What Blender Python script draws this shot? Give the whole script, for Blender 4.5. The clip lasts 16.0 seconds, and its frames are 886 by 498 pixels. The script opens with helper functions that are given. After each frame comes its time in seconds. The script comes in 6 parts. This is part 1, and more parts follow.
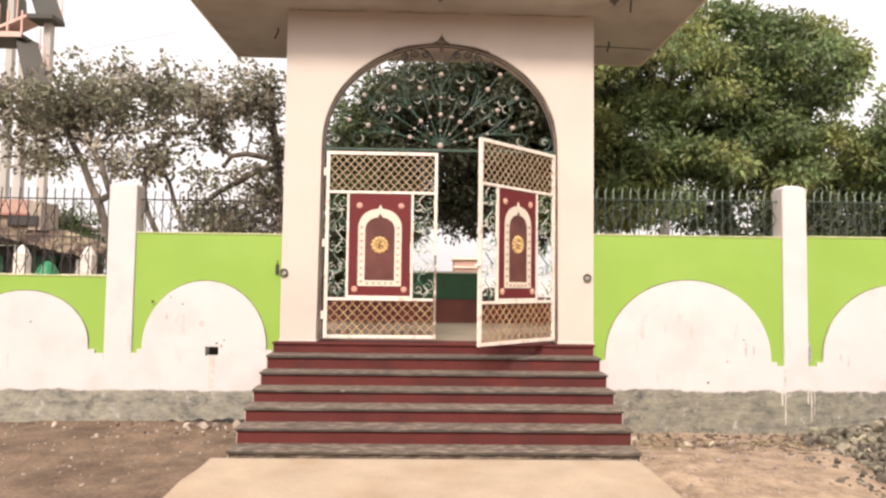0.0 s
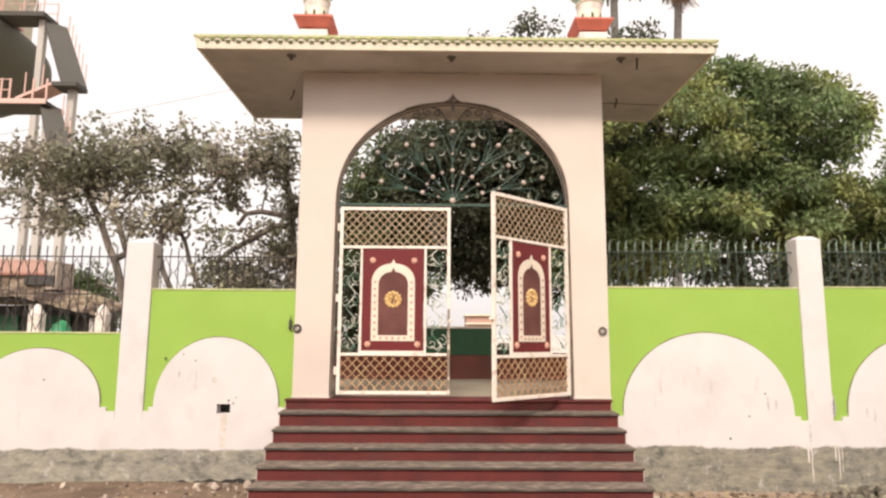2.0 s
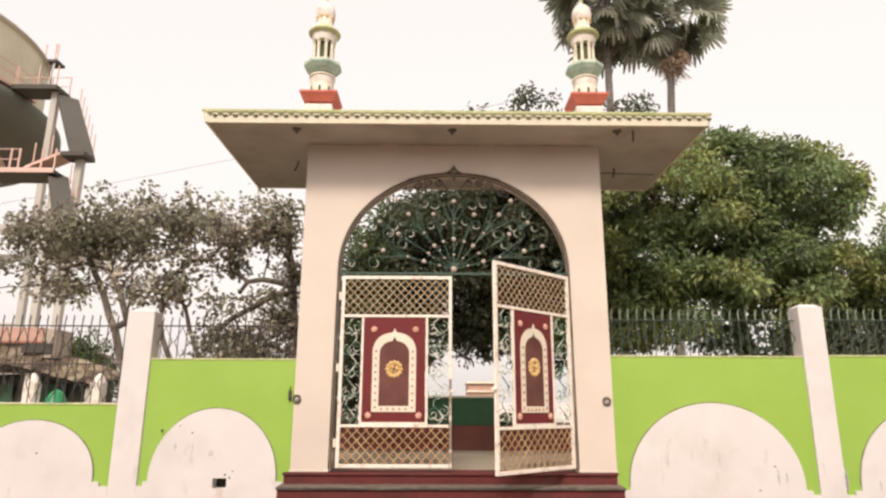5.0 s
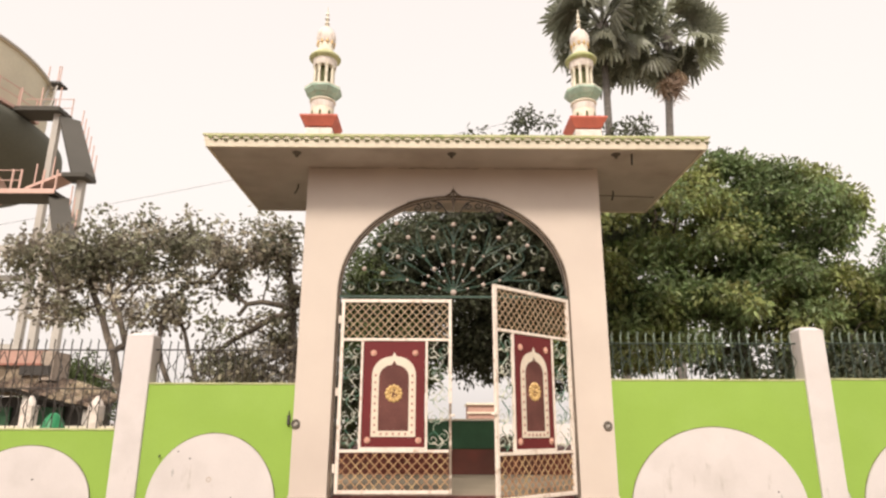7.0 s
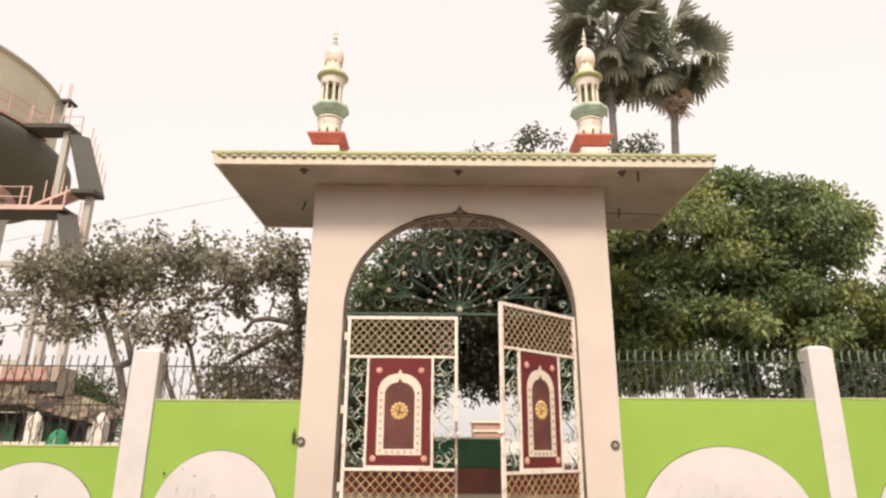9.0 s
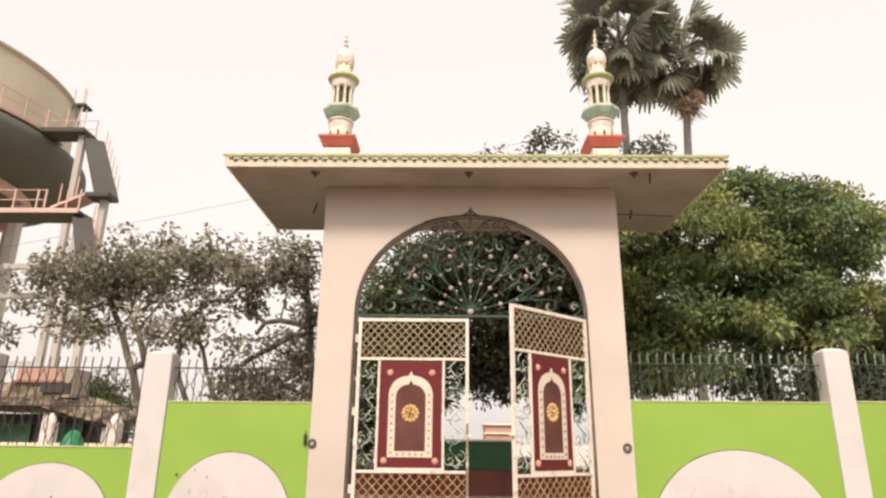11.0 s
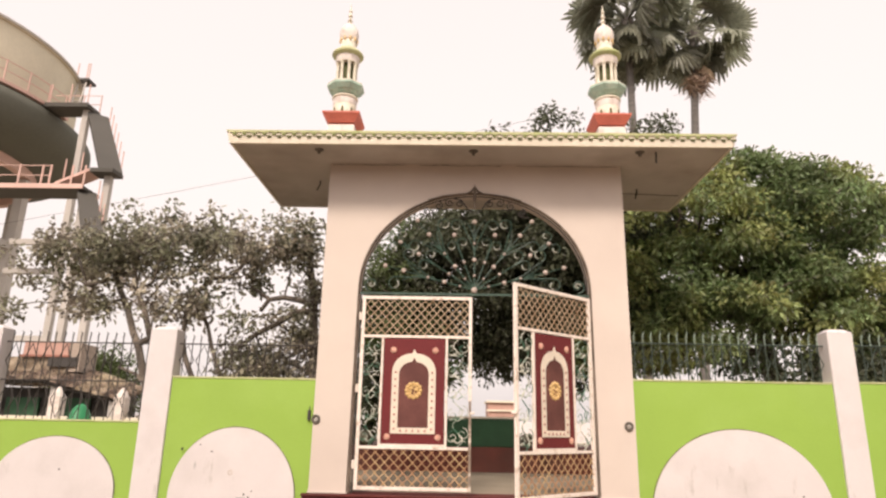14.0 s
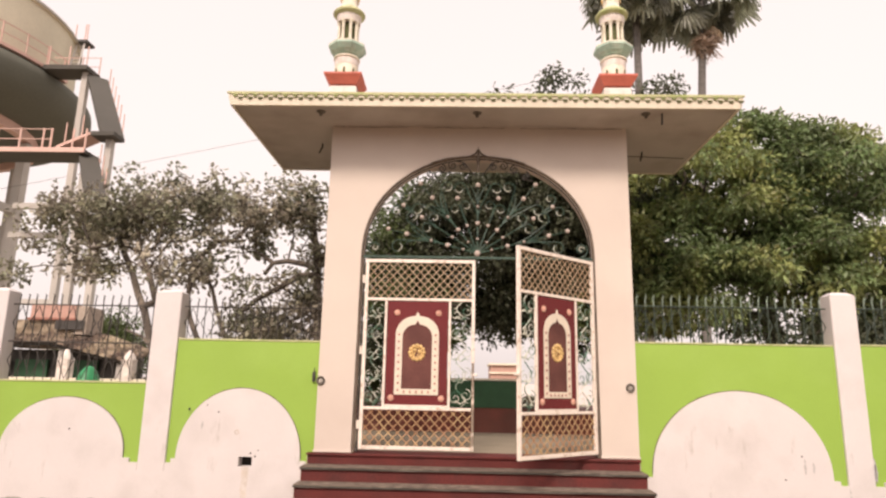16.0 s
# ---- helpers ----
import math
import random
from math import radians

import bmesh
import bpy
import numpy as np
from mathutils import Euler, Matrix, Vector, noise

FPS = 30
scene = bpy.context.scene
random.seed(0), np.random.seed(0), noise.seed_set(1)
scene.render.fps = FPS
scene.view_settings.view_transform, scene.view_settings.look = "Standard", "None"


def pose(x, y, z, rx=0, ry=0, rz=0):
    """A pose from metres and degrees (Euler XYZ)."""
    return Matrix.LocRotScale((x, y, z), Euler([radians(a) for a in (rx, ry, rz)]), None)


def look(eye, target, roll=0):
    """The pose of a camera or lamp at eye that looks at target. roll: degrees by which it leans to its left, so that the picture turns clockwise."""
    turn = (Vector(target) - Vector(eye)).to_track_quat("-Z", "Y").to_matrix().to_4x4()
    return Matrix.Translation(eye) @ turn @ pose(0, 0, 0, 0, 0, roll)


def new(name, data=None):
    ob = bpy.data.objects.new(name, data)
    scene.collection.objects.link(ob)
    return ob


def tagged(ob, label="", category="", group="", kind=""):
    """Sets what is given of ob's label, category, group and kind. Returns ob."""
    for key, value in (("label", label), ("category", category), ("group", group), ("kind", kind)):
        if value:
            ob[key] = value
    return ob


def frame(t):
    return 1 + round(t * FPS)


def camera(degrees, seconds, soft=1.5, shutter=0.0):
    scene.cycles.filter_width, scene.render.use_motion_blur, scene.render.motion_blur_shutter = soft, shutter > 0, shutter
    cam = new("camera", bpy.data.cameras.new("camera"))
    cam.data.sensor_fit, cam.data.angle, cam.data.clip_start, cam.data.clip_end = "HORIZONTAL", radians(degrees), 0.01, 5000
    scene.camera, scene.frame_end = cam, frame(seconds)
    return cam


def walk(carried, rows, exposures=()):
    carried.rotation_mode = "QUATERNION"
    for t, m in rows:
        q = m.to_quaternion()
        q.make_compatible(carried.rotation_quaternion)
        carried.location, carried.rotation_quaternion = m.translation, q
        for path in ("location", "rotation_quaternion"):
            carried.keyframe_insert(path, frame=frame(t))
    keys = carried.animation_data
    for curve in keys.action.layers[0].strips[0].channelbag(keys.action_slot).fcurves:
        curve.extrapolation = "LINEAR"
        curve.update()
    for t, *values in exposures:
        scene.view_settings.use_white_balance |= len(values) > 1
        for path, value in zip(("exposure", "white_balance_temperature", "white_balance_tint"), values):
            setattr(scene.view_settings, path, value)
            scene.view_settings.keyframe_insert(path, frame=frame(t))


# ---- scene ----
cam = camera(69.04, 16.0, soft=2.4)
EYE = 1.72
ROWS = [
    (0.0, 0.000, 0.000, -0.000, 92.98, -0.76, -1.67),
    (0.5, 0.001, 0.005, -0.006, 94.54, -0.67, -1.36),
    (1.0, -0.011, 0.001, -0.030, 96.17, -0.57, -0.80),
    (1.5, -0.014, -0.002, -0.047, 97.12, -0.52, -0.80),
    (2.0, -0.031, -0.003, -0.045, 98.08, -0.30, -0.68),
    (2.5, -0.032, -0.003, -0.034, 98.93, 0.08, -0.33),
    (3.0, -0.034, -0.006, -0.038, 100.05, 0.06, 0.10),
    (3.5, -0.035, -0.013, -0.039, 101.25, -0.15, 0.37),
    (4.0, -0.048, -0.021, -0.034, 102.26, -0.24, -0.08),
    (6.5, -0.042, -0.049, 0.044, 105.21, -0.18, -0.79),
    (7.0, -0.043, -0.047, 0.049, 105.54, -0.12, -0.62),
    (7.5, -0.042, -0.051, 0.049, 106.29, 0.05, -0.27),
    (8.0, -0.045, -0.053, 0.050, 106.52, -0.09, -0.03),
    (8.5, -0.047, -0.052, 0.050, 106.76, -0.35, -0.14),
    (9.0, -0.053, -0.053, 0.052, 107.02, -0.39, -0.19),
    (11.5, -0.043, -0.046, 0.054, 107.26, -0.73, 1.00),
    (12.0, -0.046, -0.045, 0.058, 107.34, -1.00, 0.87),
    (12.5, -0.046, -0.046, 0.058, 106.93, -1.05, 0.89),
    (13.0, -0.042, -0.044, 0.057, 106.38, -1.07, 0.81),
    (13.5, -0.039, -0.036, 0.057, 105.64, -0.97, 0.98),
    (14.0, -0.040, -0.032, 0.060, 105.25, -1.08, 1.07),
    (14.5, -0.032, -0.033, 0.052, 104.83, -1.06, 0.98),
    (15.0, -0.036, -0.025, 0.055, 103.73, -1.02, 0.85),
    (15.5, -0.036, -0.021, 0.055, 102.71, -1.10, 1.13),
    (16.0, -0.040, -0.016, 0.048, 102.08, -1.14, 1.35),
]
EXPOSURES = [(0.0, 0.46, 6650, 15), (2.0, 0.35, 6700, 14), (4.0, 0.25, 6750, 14), (6.5, 0.20, 6850, 13), (9.0, 0.20, 6850, 13), (12.5, 0.21, 6850, 15), (16.0, 0.22, 7000, 20)]
walk(cam, [(t, pose(x, y, EYE + z, rx, ry, rz)) for t, x, y, z, rx, ry, rz in ROWS], EXPOSURES)

# ---- world and sun ----
SUN_EL, SUN_AZ = 44.0, 192.0
world = bpy.data.worlds.new("world")
scene.world = world
world.use_nodes = True
wn, wl = world.node_tree.nodes, world.node_tree.links
sky = wn.new("ShaderNodeTexSky")
sky.sky_type, sky.sun_disc = "NISHITA", False
sky.sun_elevation, sky.sun_rotation = radians(SUN_EL), radians(SUN_AZ)
sky.air_density, sky.dust_density, sky.ozone_density = 2.0, 6.0, 1.0
pale = wn.new("ShaderNodeHueSaturation")
pale.inputs["Saturation"].default_value = 0.12
warm = wn.new("ShaderNodeMix")
warm.data_type, warm.blend_type = "RGBA", "MULTIPLY"
warm.inputs["Factor"].default_value = 1.0
warm.inputs["B"].default_value = (1.0, 0.957, 0.932, 1)
cloud = wn.new("ShaderNodeMix")
cloud.data_type = "RGBA"
cloud.inputs["Factor"].default_value = 0.6
cloud.inputs["B"].default_value = (7.5, 7.5, 7.5, 1)
wl.new(sky.outputs[0], pale.inputs["Color"])
wl.new(pale.outputs[0], cloud.inputs["A"])
wl.new(cloud.outputs["Result"], warm.inputs["A"])
wl.new(warm.outputs["Result"], wn["Background"].inputs["Color"])
wn["Background"].inputs["Strength"].default_value = 0.15
sun_data = bpy.data.lights.new("sun", "SUN")
sun_data.energy, sun_data.angle, sun_data.color = 2.65, radians(13), (1.0, 0.90, 0.79)
sun = new("sun", sun_data)
az, el = radians(SUN_AZ), radians(SUN_EL)
sun.matrix_world = look((math.sin(az) * math.cos(el) * 40, math.cos(az) * math.cos(el) * 40, math.sin(el) * 40), (0, 0, 0))


# ---- materials ----
def material(name, base, rough=0.8, metal=0.0, vary=0.12, scale=6.0, fine=60.0, bump=0.15, second=None, amount=0.5,
             second_scale=1.5, per_object=0.0, per_island=0.0, thin=0.0, stretch=(1, 1, 1), depth=0.01, sharp=0.12):
    """A surface with a grain, a slower mottling, patches of a second colour and a fine relief."""
    m = bpy.data.materials.new(name)
    m.use_nodes = True
    n, l = m.node_tree.nodes, m.node_tree.links
    bsdf = n["Principled BSDF"]
    bsdf.inputs["Roughness"].default_value, bsdf.inputs["Metallic"].default_value = rough, metal
    mapping = n.new("ShaderNodeMapping")
    mapping.inputs["Scale"].default_value = stretch
    geo = n.new("ShaderNodeNewGeometry")
    l.new(geo.outputs["Position"], mapping.inputs["Vector"])

    def noise_at(s, detail=5.0):
        t = n.new("ShaderNodeTexNoise")
        t.inputs["Scale"].default_value, t.inputs["Detail"].default_value = s, detail
        l.new(mapping.outputs[0], t.inputs["Vector"])
        return t.outputs["Fac"]

    def ranged(value, a, b, c, d):
        r = n.new("ShaderNodeMapRange")
        for i, x in enumerate((a, b, c, d)):
            r.inputs[i + 1].default_value = x
        l.new(value, r.inputs[0])
        return r.outputs[0]

    def mixed(kind, factor, a, b):
        x = n.new("ShaderNodeMix")
        x.data_type, x.blend_type = "RGBA", kind
        for key, v in (("Factor", factor), ("A", a), ("B", b)):
            if isinstance(v, (int, float)):
                x.inputs[key].default_value = v
            elif isinstance(v, tuple):
                x.inputs[key].default_value = (*v, 1)
            else:
                l.new(v, x.inputs[key])
        return x.outputs["Result"]

    colour = base
    if second:
        colour = mixed("MIX", ranged(noise_at(second_scale, 8.0), amount - sharp, amount + sharp, 0, 1), base, second)
    slow = ranged(noise_at(scale), 0.3, 0.7, 1 - vary, 1 + vary)
    grey = n.new("ShaderNodeCombineColor")
    for i in range(3):
        l.new(slow, grey.inputs[i])
    colour = mixed("MULTIPLY", 1.0, colour, grey.outputs[0])
    quick = ranged(noise_at(fine, 3.0), 0.3, 0.7, 1 - vary * 0.7, 1 + vary * 0.7)
    grey = n.new("ShaderNodeCombineColor")
    for i in range(3):
        l.new(quick, grey.inputs[i])
    colour = mixed("MULTIPLY", 1.0, colour, grey.outputs[0])
    for spread, source in ((per_object, n.new("ShaderNodeObjectInfo").outputs["Random"]), (per_island, geo.outputs["Random Per Island"])):
        if spread:
            hs = n.new("ShaderNodeHueSaturation")
            l.new(colour, hs.inputs["Color"])
            l.new(ranged(source, 0, 1, 1 - spread, 1 + spread), hs.inputs["Value"])
            l.new(ranged(source, 0, 1, 0.5 - 0.03 * spread, 0.5 + 0.05 * spread), hs.inputs["Hue"])
            colour = hs.outputs[0]
    if isinstance(colour, tuple):
        bsdf.inputs["Base Color"].default_value = (*colour, 1)
    else:
        l.new(colour, bsdf.inputs["Base Color"])
    if thin:
        through_light = n.new("ShaderNodeBsdfTranslucent")
        l.new(colour, through_light.inputs["Color"])
        blend = n.new("ShaderNodeMixShader")
        blend.inputs[0].default_value = thin
        l.new(bsdf.outputs[0], blend.inputs[1])
        l.new(through_light.outputs[0], blend.inputs[2])
        l.new(blend.outputs[0], n["Material Output"].inputs["Surface"])
    if bump:
        b = n.new("ShaderNodeBump")
        b.inputs["Strength"].default_value, b.inputs["Distance"].default_value = bump, depth
        l.new(noise_at(fine * 0.7, 4.0), b.inputs["Height"])
        l.new(b.outputs[0], bsdf.inputs["Normal"])
    return m


def wall_material(name, paint, bare, edge):
    """Whitewash over a bare cement dado: the coat ends in a ragged line about edge metres up; faint streaks and blotches."""
    m = material(name, paint, rough=0.9, vary=0.03, scale=2.0, fine=90.0, bump=0.12, second=(paint[0] * 0.90, paint[1] * 0.90, paint[2] * 0.89), amount=0.62, second_scale=2.3)
    n, l = m.node_tree.nodes, m.node_tree.links
    bsdf = n["Principled BSDF"]
    coat = bsdf.inputs["Base Color"].links[0].from_socket
    geo = n.new("ShaderNodeNewGeometry")
    sep = n.new("ShaderNodeSeparateXYZ")
    l.new(geo.outputs["Position"], sep.inputs[0])
    ragged = n.new("ShaderNodeTexNoise")
    ragged.inputs["Scale"].default_value, ragged.inputs["Detail"].default_value = 5.0, 8.0
    l.new(geo.outputs["Position"], ragged.inputs["Vector"])
    add = n.new("ShaderNodeMath")
    add.operation = "MULTIPLY_ADD"
    l.new(ragged.outputs["Fac"], add.inputs[0])
    add.inputs[1].default_value = -0.12
    l.new(sep.outputs["Z"], add.inputs[2])
    cut = n.new("ShaderNodeMapRange")
    for i, x in enumerate((edge - 0.06 - 0.012, edge - 0.06 + 0.012, 0, 1)):
        cut.inputs[i + 1].default_value = x
    l.new(add.outputs[0], cut.inputs[0])
    def blots(scale, stretch, detail, rough):
        t = n.new("ShaderNodeTexNoise")
        t.inputs["Scale"].default_value, t.inputs["Detail"].default_value, t.inputs["Roughness"].default_value = scale, detail, rough
        mp = n.new("ShaderNodeMapping")
        mp.inputs["Scale"].default_value = stretch
        l.new(geo.outputs["Position"], mp.inputs[0])
        l.new(mp.outputs[0], t.inputs["Vector"])
        return t.outputs["Fac"]

    # trowelled cement in level smears, worn patches, and runs of whitewash over it
    ramp = n.new("ShaderNodeValToRGB")
    e = ramp.color_ramp.elements
    e[0].position, e[1].position = 0.39, 0.63
    e[0].color = (*[c * 0.50 for c in bare], 1)
    e[1].color = (bare[0] * 1.65, bare[1] * 1.58, bare[2] * 1.42, 1)
    e.new(0.46).color = (*[c * 0.92 for c in bare], 1)
    e.new(0.54).color = (bare[0] * 1.22, bare[1] * 1.2, bare[2] * 1.12, 1)
    l.new(blots(3.2, (0.9, 1.0, 2.2), 15.0, 0.82), ramp.inputs[0])
    pale = n.new("ShaderNodeMapRange")
    for i, x in enumerate((0.56, 0.62, 0, 0.75)):
        pale.inputs[i + 1].default_value = x
    l.new(blots(2.6, (2.2, 1.0, 1.5), 13.0, 0.80), pale.inputs[0])
    runs = n.new("ShaderNodeMix")
    runs.data_type = "RGBA"
    l.new(pale.outputs[0], runs.inputs["Factor"])
    l.new(ramp.outputs[0], runs.inputs["A"])
    runs.inputs["B"].default_value = (paint[0] * 0.74, paint[1] * 0.74, paint[2] * 0.70, 1)
    dark = n.new("ShaderNodeMapRange")
    for i, x in enumerate((0.55, 0.66, 0, 0.65)):
        dark.inputs[i + 1].default_value = x
    l.new(blots(4.5, (1.6, 1.0, 1.2), 8.0, 0.7), dark.inputs[0])
    stain = n.new("ShaderNodeMix")
    stain.data_type = "RGBA"
    l.new(dark.outputs[0], stain.inputs["Factor"])
    l.new(runs.outputs["Result"], stain.inputs["A"])
    stain.inputs["B"].default_value = (0.075, 0.072, 0.062, 1)
    mix = n.new("ShaderNodeMix")
    mix.data_type = "RGBA"
    l.new(cut.outputs[0], mix.inputs["Factor"])
    l.new(stain.outputs["Result"], mix.inputs["A"])
    # grey smudges and runs where water has crossed the whitewash
    smear = n.new("ShaderNodeMapRange")
    for i, x in enumerate((0.605, 0.71, 0, 0.55)):
        smear.inputs[i + 1].default_value = x
    l.new(blots(1.5, (3.2, 1.0, 0.9), 9.0, 0.7), smear.inputs[0])
    smudge = n.new("ShaderNodeMix")
    smudge.data_type = "RGBA"
    l.new(smear.outputs[0], smudge.inputs["Factor"])
    l.new(coat, smudge.inputs["A"])
    smudge.inputs["B"].default_value = (0.36, 0.335, 0.30, 1)
    l.new(smudge.outputs["Result"], mix.inputs["B"])
    l.new(mix.outputs["Result"], bsdf.inputs["Base Color"])
    return m


WHITEWASH = wall_material("whitewash", (0.635, 0.598, 0.588), (0.25, 0.24, 0.205), 0.35)
WHITEWASH_R = wall_material("whitewash_r", (0.635, 0.598, 0.588), (0.215, 0.205, 0.17), 0.40)
FACADE = material("facade_paint", (0.605, 0.533, 0.47), 0.85, vary=0.03, scale=1.2, fine=80, bump=0.08, second=(0.56, 0.485, 0.43), amount=0.58, second_scale=0.8)
# Shade under the slab put into a lower base tone; the patches are stains.
SOFFIT = material("soffit_shaded_paint", (0.46, 0.425, 0.385), 0.9, vary=0.07, scale=1.5, fine=60, bump=0.1, second=(0.33, 0.285, 0.245), amount=0.60, second_scale=1.1)
CREAM = material("cream_trim", (0.72, 0.66, 0.53), 0.7, vary=0.06, fine=70)
LIME = material("lime_wall_paint", (0.258, 0.420, 0.068), 0.8, vary=0.035, scale=1.6, fine=70, bump=0.08, second=(0.285, 0.45, 0.088), amount=0.6, second_scale=0.9)
LIME_TRIM = material("lime_trim", (0.47, 0.475, 0.26), 0.7, vary=0.1, fine=50, second=(0.30, 0.37, 0.12), amount=0.62, second_scale=7)
MOSS = material("mossy_recess", (0.20, 0.235, 0.085), 0.8, vary=0.15)
OLIVE = material("olive_recess", (0.09, 0.10, 0.035), 0.8, vary=0.1)
RED_OXIDE = material("red_oxide", (0.110, 0.019, 0.016), 0.85, vary=0.22, scale=3.0, fine=50, bump=0.1, second=(0.085, 0.022, 0.019), amount=0.6, second_scale=2.2)
TREAD = material("tread_stone", (0.092, 0.070, 0.055), 0.92, vary=0.28, scale=5, fine=45, bump=0.25, second=(0.27, 0.215, 0.17), amount=0.55, second_scale=4.0, sharp=0.09, stretch=(2.2, 9.0, 9.0), per_object=0.12)
CONCRETE = material("path_concrete", (0.43, 0.342, 0.25), 0.9, vary=0.09, scale=2.2, fine=45, bump=0.2, second=(0.385, 0.285, 0.195), amount=0.58, second_scale=1.3)
GATE_WHITE = material("gate_white_paint", (0.78, 0.70, 0.62), 0.5, vary=0.06, fine=60, second=(0.33, 0.20, 0.11), amount=0.68, second_scale=16, bump=0.1)
WORN_IRON = material("worn_iron", (0.25, 0.195, 0.15), 0.6, vary=0.2, fine=50, second=(0.62, 0.55, 0.47), amount=0.54, second_scale=9, sharp=0.05)
LATTICE = material("lattice_paint", (0.45, 0.335, 0.22), 0.5, vary=0.12, fine=60, second=(0.30, 0.18, 0.09), amount=0.6, second_scale=9)
LATTICE_LOW = material("copper_lattice_paint", (0.42, 0.23, 0.12), 0.5, vary=0.12, fine=60, second=(0.55, 0.39, 0.20), amount=0.54, second_scale=7)
MAROON = material("maroon_panel", (0.128, 0.009, 0.011), 0.72, vary=0.1, scale=3, fine=40, bump=0.05)
BORDER = material("panel_border", (0.70, 0.62, 0.51), 0.5, vary=0.06, fine=50)
GOLD = material("gold_paint", (0.62, 0.42, 0.17), 0.45, vary=0.15, fine=40)
STUD = material("faded_stud", (0.42, 0.235, 0.19), 0.5, vary=0.1)
UMBER = material("umber_field", (0.098, 0.030, 0.024), 0.75, vary=0.12, scale=3, fine=40, second=(0.125, 0.042, 0.034), amount=0.55, second_scale=3)
PINK = material("salmon_roundel", (0.64, 0.37, 0.28), 0.5, vary=0.08)
IRON_GREEN = material("green_iron", (0.036, 0.078, 0.056), 0.5, vary=0.2, fine=40, second=(0.02, 0.05, 0.04), amount=0.6, second_scale=8)
IRON_PALE = material("pale_tipped_iron", (0.37, 0.38, 0.32), 0.5, vary=0.12)
IRON_GREY = material("grey_iron", (0.105, 0.092, 0.075), 0.5, vary=0.2, fine=40)
WORN_BAR = material("worn_bar", (0.105, 0.080, 0.060), 0.6, vary=0.2, fine=40, second=(0.21, 0.165, 0.125), amount=0.58, second_scale=5)
IRON_DARK = material("dark_iron", (0.045, 0.04, 0.035), 0.6, vary=0.2)
# Light put into the fence colours: rods kept dark, tips pale as if lit.
FENCE_GREEN = material("fence_green", (0.040, 0.062, 0.048), 0.6, vary=0.2)
FENCE_TIP_LIT = material("fence_tip_lit", (0.22, 0.29, 0.235), 0.55, vary=0.2)
ROUNDEL = material("roundel", (0.44, 0.365, 0.32), 0.5, vary=0.1)
RED_TRIM = material("red_trim", (0.53, 0.135, 0.09), 0.6, vary=0.1, fine=40)
JADE = material("jade_trim", (0.33, 0.47, 0.38), 0.6, vary=0.15, fine=40, second=(0.42, 0.50, 0.41), amount=0.57, second_scale=9)
YELLOW = material("pale_yellow", (0.70, 0.65, 0.53), 0.6, vary=0.12, second=(0.50, 0.45, 0.33), amount=0.6, second_scale=9)
PINKWHITE = material("rosy_white", (0.72, 0.65, 0.59), 0.7, vary=0.1, second=(0.52, 0.45, 0.39), amount=0.6, second_scale=8)
SHADOW = material("hole_shade_and_chip", (0.03, 0.028, 0.025), 0.9, vary=0.2)
BARK = material("bark", (0.098, 0.080, 0.064), 0.9, vary=0.3, scale=8, fine=40, bump=0.5, depth=0.02, second=(0.175, 0.145, 0.115), amount=0.55, second_scale=6)
PALM_BARK = material("palm_bark", (0.13, 0.12, 0.11), 0.9, vary=0.25, scale=3, fine=20, bump=0.5, depth=0.03, stretch=(1, 1, 4))
LEAF_DENSE = material("dense_leaf", (0.180, 0.240, 0.104), 0.42, vary=0.25, scale=0.8, fine=8, bump=0, thin=0.42, per_island=0.45, second=(0.33, 0.352, 0.130), amount=0.53, second_scale=0.7, sharp=0.07)
LEAF_DRY = material("grey_olive_leaf", (0.215, 0.22, 0.145), 0.5, vary=0.25, scale=1.0, fine=9, bump=0, thin=0.42, per_island=0.55, second=(0.37, 0.325, 0.265), amount=0.50, second_scale=1.2)
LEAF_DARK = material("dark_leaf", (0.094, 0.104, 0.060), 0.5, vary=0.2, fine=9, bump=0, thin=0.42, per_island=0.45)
LEAF_BUSH = material("bush_leaf", (0.115, 0.15, 0.055), 0.55, vary=0.2, fine=9, bump=0, thin=0.42, per_island=0.4)
FROND = material("palm_frond", (0.28, 0.295, 0.225), 0.28, vary=0.2, fine=5, bump=0, thin=0.42, per_object=0.5)
FROND_DEAD = material("dead_frond", (0.36, 0.27, 0.205), 0.8, vary=0.2, fine=5, bump=0, per_object=0.35)
TANK_PAINT = material("tank_paint", (0.58, 0.54, 0.42), 0.8, vary=0.06, scale=0.3, fine=8, second=(0.48, 0.45, 0.35), amount=0.62, second_scale=0.25)
# Dark tone paints the shade on the underside of the tank.
TANK_UNDER_SHADED = material("tank_underside_shaded", (0.115, 0.118, 0.095), 0.85, vary=0.08, scale=0.3, fine=8)
TANK_PINK = material("tank_salmon", (0.60, 0.40, 0.34), 0.7, vary=0.1, scale=0.5)
# Darker than the frame grey: shade of the stair undersides put into the colour.
STAIR_SHADED = material("stair_cement_shaded", (0.075, 0.070, 0.060), 0.85, vary=0.1, scale=0.5)
TANK_GREY = material("tank_frame", (0.44, 0.415, 0.38), 0.8, vary=0.1, scale=0.5)
RUBBLE = material("rubble", (0.125, 0.108, 0.083), 0.9, vary=0.25, scale=8, fine=60, bump=0.5, per_island=0.5, per_object=0.5, second=(0.30, 0.255, 0.195), amount=0.57, second_scale=5)
STONE = material("pale_stone", (0.40, 0.33, 0.27), 0.9, vary=0.2, scale=9, fine=60, bump=0.4, per_object=0.35)
